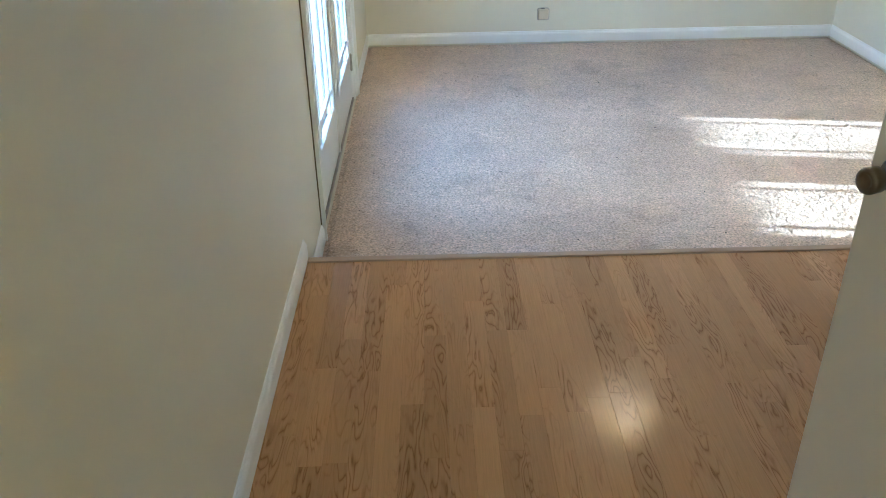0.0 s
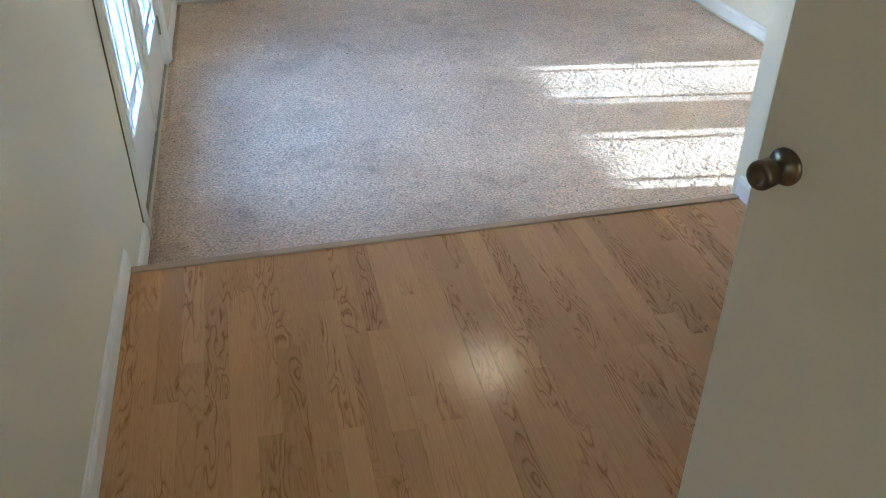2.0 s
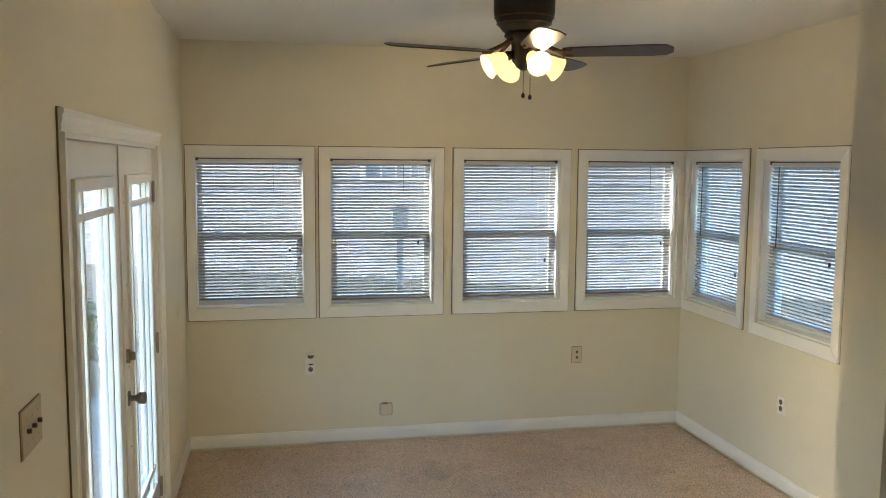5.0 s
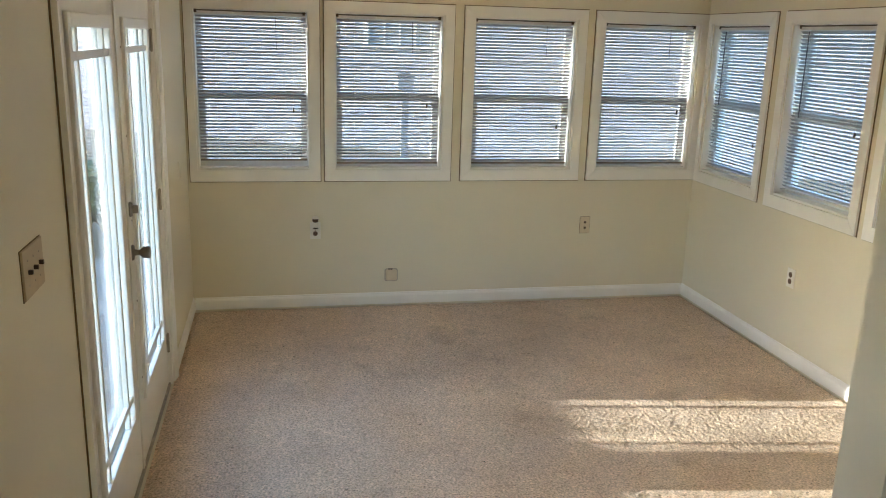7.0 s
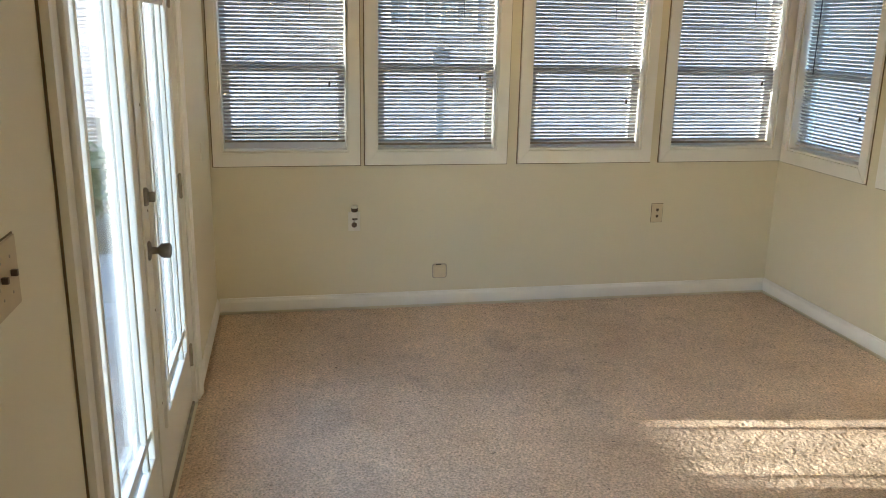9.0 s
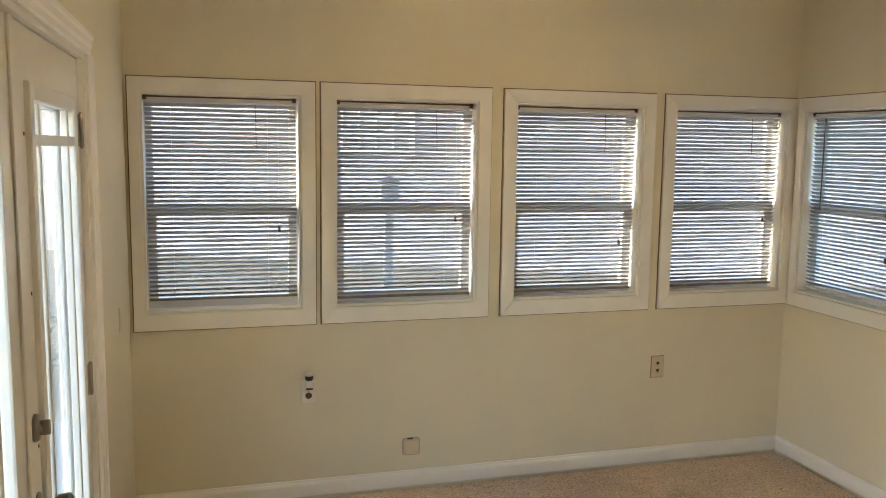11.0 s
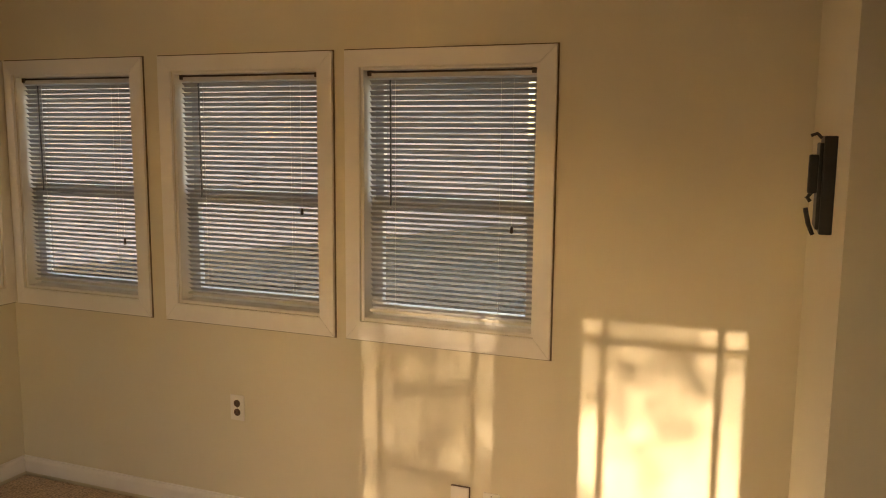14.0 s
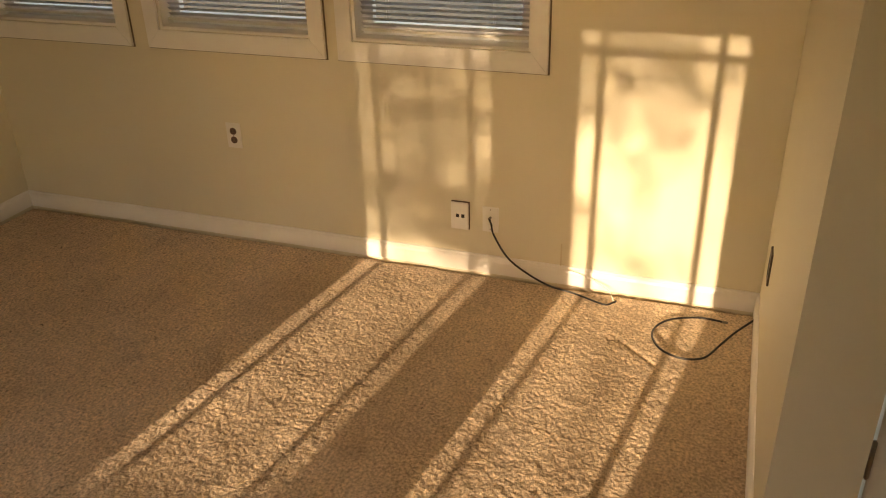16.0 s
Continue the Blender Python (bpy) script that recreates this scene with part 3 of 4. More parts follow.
def french_leaf(x0, x1, hinge_right, lockset):
    """One glazed leaf: local x from its left edge, y outwards."""
    w = x1 - x0
    label = "white glazed door leaf with prairie-style muntins" + (" and nickel knob" if lockset else "")
    leaf = thing("glazed_door", DM @ pose(x0, 0.018, 0), label, "door", "glazed doors")
    z0, z1 = CARPET_Z + 0.018, DOOR_TOP - 0.019
    s, gz0, gz1 = 0.124, 0.09, 1.716
    d = 0.044
    boxes("stile", LEAFP, leaf, (0.0015, s, 0, d, z0, z1), bevel=0.002)
    boxes("stile", LEAFP, leaf, (w - s, w - 0.0015, 0, d, z0, z1), bevel=0.002)
    boxes("top_rail", LEAFP, leaf, (s, w - s, 0.0004, d - 0.0004, gz1, z1 - 0.0004))
    boxes("bottom_rail", LEAFP, leaf, (s, w - s, 0.0004, d - 0.0004, z0 + 0.0004, gz0))
    # raised glazing frame on both faces
    f = 0.045
    bm = bmesh.new()
    for y0, y1 in ((-0.013, 0.012), (d - 0.012, d + 0.013)):
        for b in ((s, s + f, gz0, gz1), (w - s - f, w - s, gz0, gz1), (s + f, w - s - f, gz1 - f, gz1), (s + f, w - s - f, gz0, gz0 + f)):
            box(bm, b[0], b[1], y0, y1, b[2], b[3], bevel=0.006)
    part("glazing_frame", bm, LEAFP, leaf, "raised white glazing frame")
    a0, a1, b0, b1 = s + f, w - s - f, gz0 + f, gz1 - f
    p = boxes("pane", DOORGLASS, leaf, (a0, a1, 0.026, 0.029, b0, b1))
    p.visible_shadow = False
    # muntins one narrow pane in from each edge
    g, t = 0.085, 0.0138
    for xm in (a0 + g, a1 - g):
        boxes("muntin", LEAFP, leaf, (xm - t, xm + t, -0.006, 0.0125, b0, b1), bevel=0.003)
    for zm in (b0 + g, b1 - g):
        boxes("muntin", LEAFP, leaf, (a0, a1, -0.005, 0.0122, zm - t, zm + t), bevel=0.003)
    # screw plugs down the frame
    for zz in (0.2, 0.55, 0.9, 1.25, 1.6):
        bm = bmesh.new()
        lathe(bm, [(0.0045, 0.0), (0.004, 0.0015)], 10, pose((w - s + 0.02) if not lockset else s - 0.02, 0, zz, 90, 0, 0))
        part("screw_plug", bm, BROWN, leaf)
    for zz in (0.05, 0.83, 1.62):
        xh = w + 0.004 if hinge_right else -0.004
        bm = bmesh.new()
        lathe(bm, [(0.003, -0.056), (0.0065, -0.05), (0.0065, 0.05), (0.003, 0.056)], 12, pose(xh, -0.006, zz))
        hinge = part("hinge", bm, STEEL, leaf, "worn painted steel hinge", True)
        boxes("hinge_leaf", STEEL, hinge, (xh - 0.03, xh + 0.005, -0.001, 0.0015, zz - 0.05, zz + 0.05))
    if lockset:
        xk = 0.066
        bm = bmesh.new()
        lathe(bm, [(0.033, 0.0), (0.033, 0.004), (0.028, 0.008), (0.013, 0.010), (0.0115, 0.03), (0.016, 0.034), (0.024, 0.042), (0.026, 0.058), (0.025, 0.068), (0.019, 0.073), (0.006, 0.074)], 28, pose(xk, 0, 0.772, 90, 0, 0))
        part("door_knob", bm, NICKEL, leaf, "satin nickel round knob", True)
        bm = bmesh.new()
        lathe(bm, [(0.031, 0.0), (0.031, 0.006), (0.027, 0.012), (0.010, 0.013), (0.008, 0.018)], 28, pose(xk, 0, 0.955, 90, 0, 0))
        bolt = part("deadbolt", bm, NICKEL, leaf, "satin nickel deadbolt with thumb turn", True)
        boxes("thumb_turn", NICKEL, bolt, (xk - 0.005, xk + 0.005, -0.034, -0.012, 0.938, 0.972), bevel=0.003)
    else:
        boxes("astragal", LEAFP, leaf, (w - 0.022, w + 0.012, -0.007, -0.0005, z0, z1), bevel=0.002)
    return leaf


MID = DW / 2
french_leaf(0.033, MID - 0.001, False, False)
french_leaf(MID + 0.001, DW - 0.033, True, True)

# ---- hall doors ----
closet = thing("closet_door", pose(1.141, 0.92, 0, 0, 0, 107.8), "plain off-white flush closet door standing open", "door")
boxes("leaf", DOORP, closet, (0.002, 0.462, -0.035, 0.0, 0.018, 2.03), bevel=0.0025)
for side, ry in ((0.0, -90), (-0.035, 90)):
    bm = bmesh.new()
    lathe(bm, [(0.033, 0.0), (0.033, 0.003), (0.029, 0.007), (0.014, 0.009), (0.0125, 0.030), (0.017, 0.034), (0.0245, 0.040), (0.0255, 0.062), (0.023, 0.067), (0.014, 0.067), (0.012, 0.063), (0.004, 0.063)], 32, pose(0.405, side, 0.915, ry, 0, 0))
    part("door_knob", bm, BRASS, closet, "tarnished brass round knob", True)
for zz in (0.30, 1.05, 1.80):
    bm = bmesh.new()
    lathe(bm, [(0.003, -0.046), (0.006, -0.042), (0.006, 0.042), (0.003, 0.046)], 12, pose(-0.001, 0.004, zz))
    part("hinge", bm, DOORP, closet, "painted hinge", True)
side_door = thing("side_door", pose(1.947, 2.512, 0, 0, 0, -90), "closed white hall door beside the sunroom opening", "door")
boxes("leaf", LEAFP, side_door, (0.004, 0.80, 0.0, 0.036, 0.012, 2.03), bevel=0.002)
for zz in (0.255, 1.0, 1.80):
    bm = bmesh.new()
    lathe(bm, [(0.003, -0.056), (0.0065, -0.05), (0.0065, 0.05), (0.003, 0.056)], 12, pose(0.0, -0.006, zz))
    part("hinge", bm, STEEL, side_door, "white painted hinge", True)
boxes("stop", TRIM, None, (1.985, 2.06, 1.66, 1.70, 0.0, 2.06), (1.955, 2.06, 2.516, 2.5225, 0.0, 2.06))
tagged(bpy.data.objects["stop"], "white door stop lining the side doorway", "door frame", kind="structure")
bpy.data.objects["stop"].name = "door_2"

# ---- ceiling fan ----
fan = thing("ceiling_fan", pose(1.475, 4.52, CEIL_Z), "dark bronze ceiling fan with walnut blades and lit glass shades", "ceiling fan")
bm = bmesh.new()
lathe(bm, [(0.146, 0.0), (0.148, -0.012), (0.147, -0.075), (0.141, -0.098), (0.128, -0.128), (0.105, -0.158), (0.085, -0.172)], 40)
part("motor_housing", bm, BRONZE, fan, "dark bronze motor housing", True)
for z, r in ((-0.098, 0.1425), (-0.126, 0.131)):
    bm = bmesh.new()
    lathe(bm, [(r, z + 0.003), (r + 0.003, z + 0.001), (r + 0.001, z - 0.003)], 40)
    part("trim_ring", bm, COPPER, fan, "copper trim ring", True)
bm = bmesh.new()
lathe(bm, [(0.092, -0.172), (0.095, -0.185), (0.07, -0.205), (0.058, -0.23), (0.062, -0.275), (0.052, -0.30), (0.035, -0.33), (0.012, -0.345)], 32)
part("switch_housing", bm, BRONZE, fan, "bronze switch housing", True)


def fan_blade(angle):
    m = pose(0, 0, -0.262, 0, 0, angle) @ pose(0, 0, 0, -14, 0, 0)
    bm = bmesh.new()
    outline = [(0.19, -0.045), (0.23, -0.056), (0.60, -0.066), (0.668, -0.060), (0.70, -0.025), (0.70, 0.025), (0.668, 0.060), (0.60, 0.066), (0.23, 0.056), (0.19, 0.045)]
    for z in (0.003, -0.003):
        bm.faces.new([bm.verts.new((x, y, z)) for x, y in outline])
    top, low = list(bm.faces)
    tv, lv = list(top.verts), list(low.verts)
    n = len(tv)
    for i in range(n):
        bm.faces.new((tv[i], tv[(i + 1) % n], lv[(i + 1) % n], lv[i]))
    blade = part("blade", bm, BLADE, fan)
    blade.matrix_basis = m
    bm = bmesh.new()
    tube(bm, [(0.06, 0, 0.075), (0.12, 0.012, 0.032), (0.17, 0.0, 0.004), (0.20, 0, -0.006)], 0.012, 0.010, 8)
    for s in (-1, 1):
        tube(bm, [(0.15, 0, 0.010), (0.19, 0.03 * s, -0.006), (0.235, 0.036 * s, -0.007)], 0.007, 0.006, 6)
    iron = part("blade_iron", bm, COPPER, blade, "copper blade iron", True)


for k in range(5):
    fan_blade(-25 + 72 * k)
for k in range(4):
    a = -83 + 90 * k
    m = pose(0, 0, -0.262, 0, 0, a) @ pose(0.05, 0, 0, 0, 118, 0)
    bm = bmesh.new()
    lathe(bm, [(0.012, -0.01), (0.016, 0.02), (0.024, 0.032), (0.024, 0.05)], 16, m)
    arm = part("lamp_holder", bm, BRONZE, fan, "bronze lamp holder", True)
    bm = bmesh.new()
    lathe(bm, [(0.020, 0.045), (0.026, 0.052), (0.038, 0.078), (0.045, 0.105), (0.051, 0.130), (0.062, 0.155), (0.0595, 0.156), (0.042, 0.108), (0.022, 0.055)], 24, m)
    part("shade", bm, SHADE, arm, "lit frosted glass bell shade", True)
    bm = bmesh.new()
    lathe(bm, [(0.010, 0.052), (0.014, 0.070), (0.024, 0.092), (0.027, 0.110), (0.022, 0.127), (0.010, 0.136), (0.001, 0.138)], 16, m)
    part("bulb", bm, BULB, arm, "glowing warm bulb", True)
for dx, dz in ((-0.012, -0.455), (0.022, -0.462)):
    bm = bmesh.new()
    tube(bm, [(dx, -0.04, -0.29), (dx, -0.042, dz)], 0.0016, sides=5)
    chain = part("pull_chain", bm, BRONZE, fan)
    bm = bmesh.new()
    lathe(bm, [(0.002, dz + 0.002), (0.009, dz - 0.008), (0.010, dz - 0.018), (0.003, dz - 0.026)], 12, pose(dx, -0.042, 0))
    part("pull_knob", bm, BRONZE, chain, "", True)

# ---- plates, sockets and cables ----


def outlet(m, material, label, face=IVORY, wide=0.072, high=0.117):
    """A duplex socket: local x along the wall, y outwards."""
    o = thing("wall_outlet", m, label, "outlet", "wall outlets")
    boxes("plate", material, o, (-wide / 2, wide / 2, -0.006, 0.0005, -high / 2, high / 2), bevel=0.0022)
    for s in (-1, 1):
        bm = bmesh.new()
        lathe(bm, [(0.0165, 0), (0.0165, 0.0026), (0.0155, 0.0032), (0.0, 0.0032)], 16, pose(0, -0.0055, s * 0.0205, 90, 0, 0))
        part("socket", bm, face, o)
        for x, hh in ((-0.007, 0.005), (0.007, 0.004)):
            boxes("slot", DARK, o, (x - 0.0016, x + 0.0016, -0.0091, -0.0084, s * 0.0205 + 0.001 - hh, s * 0.0205 + 0.001 + hh))
        bm = bmesh.new()
        lathe(bm, [(0.0028, 0), (0.0028, 0.0006)], 8, pose(0, -0.0086, s * 0.0205 - 0.009, 90, 0, 0))
        part("ground_hole", bm, DARK, o)
    bm = bmesh.new()
    lathe(bm, [(0.0032, 0), (0.0022, 0.0012)], 10, pose(0, -0.006, 0, 90, 0, 0))
    part("screw", bm, STEEL, o)
    return o


outlet(pose(0.515, FW, 0.362), IVORY, "white duplex outlet with a plug-in adapter", SOCKETB)
pale = outlet(pose(2.471, FW, 0.372), ALMOND, "almond duplex outlet with a dark outline", ALMOND, 0.074, 0.12)
boxes("gap_line", EDGELINE, pale, (-0.0395, 0.0395, -0.0025, 0.0004, -0.0625, 0.0625), label="dark line round the plate")
for s in (-1, 1):
    boxes("socket_face", BROWN, pale, (-0.009, 0.009, -0.0093, -0.0085, s * 0.0205 - 0.006, s * 0.0205 + 0.009), bevel=0.0008)
outlet(pose(RW, 5.012, 0.328, 0, 0, -90), IVORY, "ivory duplex outlet with dark sockets", SOCKETB)
adapter = thing("plug_adapter", pose(0.515, FW - 0.009, 0.432), "small white round plug-in freshener above an outlet", "adapter")
boxes("body", IVORY, adapter, (-0.021, 0.021, -0.036, 0.0, -0.056, 0.0), bevel=0.008)
bm = bmesh.new()
lathe(bm, [(0.016, -0.004), (0.019, 0.0), (0.021, 0.016), (0.021, 0.020)], 20, pose(0, -0.024, 0))
part("bottle", bm, BROWN, adapter, "dark amber bottle", True)
bm = bmesh.new()
lathe(bm, [(0.022, 0.0205), (0.0225, 0.024), (0.021, 0.032), (0.012, 0.035), (0.001, 0.0355)], 20, pose(0, -0.024, 0))
part("cap", bm, IVORY, adapter, "white domed cap", True)
boxes("prong_shadow_gap", DARK, adapter, (-0.016, 0.016, -0.0368, -0.0355, -0.050, -0.041), bevel=0.0006, label="dark slot")
cap = thing("cable_cover", pose(1.045, FW, 0.032), "cream rounded blank cover near the baseboard", "wall cover")


def rounded_plate(half, r, y0, y1, bev):
    """A square plate with round corners, its face towards -y."""
    bm = bmesh.new()
    ring = []
    for cx, cz, a0 in ((1, 1, 0), (-1, 1, 90), (-1, -1, 180), (1, -1, 270)):
        for k in range(6):
            a = radians(a0 + 18 * k)
            ring.append((cx * (half - r) + r * math.cos(a), cz * (half - r) + r * math.sin(a)))
    rings = [[bm.verts.new((x * f, y, z * f)) for x, z in ring] for y, f in ((y0, 1.0), (y1 + bev, 1.0), (y1, 1.0 - bev / half))]
    n = len(ring)
    for p, q in zip(rings, rings[1:]):
        for i in range(n):
            bm.faces.new((p[i], p[(i + 1) % n], q[(i + 1) % n], q[i]))
    bm.faces.new(rings[-1])
    bm.faces.new(rings[0][::-1])
    return bm


part("rim", rounded_plate(0.047, 0.016, 0.0005, -0.007, 0.002), GREYP, cap, "greyish rim")
part("plate", rounded_plate(0.040, 0.014, -0.0065, -0.020, 0.005), ALMOND, cap)
boxes("notch", DARK, cap, (-0.022, 0.008, -0.012, -0.0055, 0.0395, 0.0465), label="dark gap at the top")
data_box = thing("wall_box", pose(RW, 3.936, 0.078, 0, 0, -90), "ivory surface socket with dark border", "outlet")
boxes("back", SOCKETB, data_box, (-0.0425, 0.0385, -0.009, 0.0005, -0.064, 0.0625), bevel=0.002)
boxes("face", IVORY, data_box, (-0.042, 0.036, -0.016, -0.0088, -0.063, 0.060), bevel=0.003)
for x in (-0.012, 0.012):
    boxes("socket", DARK, data_box, (x - 0.007, x + 0.007, -0.0168, -0.0158, -0.008, 0.008))
coax = thing("coax_plate", pose(RW, 3.806, 0.072, 0, 0, -90), "cream cable plate with a black cable", "outlet")
boxes("plate", IVORY, coax, (-0.035, 0.035, -0.006, 0.0005, -0.057, 0.057), bevel=0.002)
bm = bmesh.new()
lathe(bm, [(0.006, 0), (0.006, 0.016), (0.004, 0.018)], 10, pose(0, -0.006, 0.01, 90, 0, 0))
part("connector", bm, NICKEL, coax)
for z in (-0.045, 0.045):
    bm = bmesh.new()
    lathe(bm, [(0.003, 0), (0.002, 0.001)], 8, pose(0, -0.006, z, 90, 0, 0))
    part("screw", bm, STEEL, coax)
FZ = CARPET_Z + 0.012
bm = bmesh.new()
tube(bm, smoothed([(RW - 0.022, 3.806, 0.080), (RW - 0.045, 3.79, 0.068), (RW - 0.05, 3.775, 0.02), (RW - 0.06, 3.70, -0.08), (RW - 0.075, 3.55, -0.155), (3.215, 3.42, FZ), (3.17, 3.30, FZ - 0.002), (3.185, 3.265, FZ), (3.20, 3.25, FZ + 0.004)]), 0.0042, sides=8)
tagged(part("coax_cable", bm, BLACK, None, "", True), "black cable hanging from the plate to the carpet", "cable")
bm = bmesh.new()
tube(bm, smoothed([(3.17, 2.835, FZ), (3.175, 2.93, FZ), (3.12, 3.04, FZ), (3.02, 3.085, FZ), (2.92, 3.05, FZ), (2.875, 2.97, FZ), (2.90, 2.89, FZ), (3.00, 2.84, FZ), (3.10, 2.79, FZ + 0.004), (3.20, 2.725, FZ + 0.012), (3.215, 2.705, FZ + 0.02)]), 0.0042, sides=8)
tagged(part("coax_cable", bm, BLACK, None, "", True), "black cable lying in a loop on the carpet", "cable")
bm = bmesh.new()
lathe(bm, [(0.0055, 0), (0.0055, 0.018), (0.003, 0.022)], 10, pose(3.17, 2.84, FZ, 90, 0, 0))
tagged(part("cable_connector", bm, NICKEL), "metal connector at the end of the loose cable", "connector")
bm = bmesh.new()
tube(bm, smoothed([(RW - 0.016, 3.50, -0.11), (RW - 0.02, 3.42, -0.115), (RW - 0.05, 3.30, -0.15), (3.20, 3.26, FZ - 0.003), (3.185, 3.27, FZ - 0.003)]), 0.0022, sides=6)
tagged(part("thin_wire", bm, IVORY, None, "", True), "thin cream wire drooping from the baseboard", "cable")
bm = bmesh.new()
box(bm, RW - 0.004, RW + 0.0005, 3.498, 3.503, -0.10, 0.0)
tagged(part("wall_crack_strip", bm, ALMOND), "short painted wire running up from the baseboard", "cable")
slot_plate = thing("cable_plate", pose(2.985, NW, 0.18, 0, 0, 180), "dark brown cover plate low on the wall", "wall cover")
boxes("plate", BROWN, slot_plate, (-0.036, 0.036, -0.007, 0.0005, -0.06, 0.06), bevel=0.002)
boxes("insert", DARK, slot_plate, (-0.016, 0.016, -0.0085, -0.0065, -0.034, 0.034), bevel=0.001)
switch = thing("light_switch", pose(LW, 2.772, 1.113, 0, 0, 90), "almond three-gang light switch plate", "light switch")
boxes("plate", OCHRE, switch, (-0.083, 0.083, -0.0065, 0.0005, -0.059, 0.059), bevel=0.0025)
boxes("gap_line", EDGELINE, switch, (-0.0855, 0.0855, -0.002, 0.0004, -0.0615, 0.0615), label="dark line round the plate")
for x in (-0.046, 0.0, 0.046):
    boxes("toggle", BROWN, switch, (x - 0.004, x + 0.004, -0.017, -0.006, -0.003, 0.008), bevel=0.0015, label="dark brown toggle")
    for z in (-0.03, 0.03):
        bm = bmesh.new()
        lathe(bm, [(0.003, 0), (0.002, 0.001)], 8, pose(x, -0.0065, z, 90, 0, 0))
        part("screw", bm, STEEL, switch)
patch = thing("blank_tab", pose(LW, 5.86, 0.86, 0, 0, 90), "small cream blank tab on the wall", "wall cover")
boxes("plate", WALL, patch, (-0.006, 0.006, -0.004, 0.0005, -0.05, 0.05), bevel=0.0015)

mount = thing("tv_mount", pose(2.21, NW, 1.455, 0, 0, 180), "black steel television wall bracket", "tv mount")
boxes("wall_plate", BLACK, mount, (-0.13, 0.0, -0.026, 0.0005, -0.105, 0.105), bevel=0.003)
boxes("side_rail", BLACK, mount, (-0.12, -0.004, -0.034, -0.0255, -0.095, 0.09), bevel=0.003)
boxes("hook_arm", BLACK, mount, (-0.04, -0.012, -0.053, -0.033, -0.018, 0.065), bevel=0.004)
for name, pts, r in (("hook", [(-0.026, -0.044, -0.016), (-0.026, -0.052, -0.028), (-0.026, -0.045, -0.036)], 0.005), ("top_clip", [(-0.026, -0.03, 0.10), (-0.026, -0.04, 0.110), (-0.026, -0.052, 0.105)], 0.004), ("lower_lever", [(-0.026, -0.054, -0.05), (-0.026, -0.046, -0.085), (-0.026, -0.036, -0.108)], 0.005)):
    bm = bmesh.new()
    tube(bm, pts, r, sides=6)
    part(name, bm, BLACK, mount)

# ---- carpet ----
rng = np.random.default_rng(5)
CX0, CX1, CY0, CY1 = LW + 0.0, RW, EDGE - 0.012, FW
nx, ny = 640, 650


def blur(a, n):
    for _ in range(n):
        a = (a + np.roll(a, 1, 0) + np.roll(a, -1, 0) + np.roll(a, 1, 1) + np.roll(a, -1, 1)) / 5
    return a


def unit(a):
    return (a - a.mean()) / a.std()


h = 0.0011 * unit(rng.random((ny, nx))) + 0.0007 * unit(blur(rng.random((ny, nx)), 3)) + 0.0008 * unit(blur(rng.random((ny, nx)), 60))
gx, gy = np.meshgrid(np.linspace(CX0, CX1, nx), np.linspace(CY0, CY1, ny))
for px, py in ((2.96, 3.23), (2.75, 2.97), (2.93, 2.78), (3.16, 3.0), (2.62, 2.86)):
    d = np.hypot(gx - px, (gy - py))
    h += -0.006 * np.exp(-(((d - 0.019) / 0.006) ** 2))
d = np.abs((gx - 2.95) * 0.76 + (gy - 3.20) * -0.65)
along = (gx - 2.95) * -0.65 + (gy - 3.20) * -0.76
h += -0.006 * np.exp(-((d / 0.007) ** 2)) * ((along > 0) & (along < 0.24))
# tucked edge along the walls
edge = np.minimum(np.minimum(gx - LW, RW - gx), FW - gy)
h -= 0.016 * np.clip((0.034 - edge) / 0.014, 0, 1)
co = np.stack([gx, gy, CARPET_Z + h], -1).reshape(-1, 3)
idx = np.arange(nx * ny).reshape(ny, nx)
quads = np.stack([idx[:-1, :-1], idx[:-1, 1:], idx[1:, 1:], idx[1:, :-1]], -1).reshape(-1, 4)
me = bpy.data.meshes.new("carpet")
me.vertices.add(len(co))
me.vertices.foreach_set("co", co.astype(np.float32).ravel())
me.loops.add(quads.size)
me.loops.foreach_set("vertex_index", quads.ravel().astype(np.int32))
me.polygons.add(len(quads))
me.polygons.foreach_set("loop_start", np.arange(0, quads.size, 4, dtype=np.int32))
me.polygons.foreach_set("use_smooth", np.ones(len(quads), dtype=bool))
me.update(calc_edges=True)
me.materials.append(CARPET)
tagged(new("floor_sunroom", me), "worn beige cut-pile carpet with furniture dents", "carpet", kind="structure")
boxes("floor_slab", CONCRETE, None, (LW, RW, CY0, FW, -0.38, CARPET_Z - 0.026))
tagged(bpy.data.objects["floor_slab"], "concrete slab under the carpet", "floor", kind="structure")

# flecks of lint and dirt trodden into the pile
rnd = random.Random(21)
bm = bmesh.new()
spots = [(-0.176, 3.453), (0.62, 4.95), (0.78, 4.86), (0.72, 5.05), (1.02, 4.8), (1.3, 5.3), (0.35, 5.4), (2.33, 3.75), (2.05, 3.3)] + [(rnd.uniform(-0.25, 3.2), rnd.uniform(2.75, 6.2)) for _ in range(40)]
for x, y in spots:
    s, a = rnd.uniform(0.003, 0.008), rnd.uniform(0, 6.28)
    tube(bm, [(x, y, CARPET_Z + 0.003), (x + s * math.cos(a), y + s * math.sin(a), CARPET_Z + 0.005), (x + 2 * s * math.cos(a + 0.5), y + 2 * s * math.sin(a + 0.5), CARPET_Z + 0.003)], 0.0022, 0.0012, 5)
tagged(part("carpet_flecks", bm, BROWN), "dark flecks of lint on the beige carpet", "lint", kind="stuff")

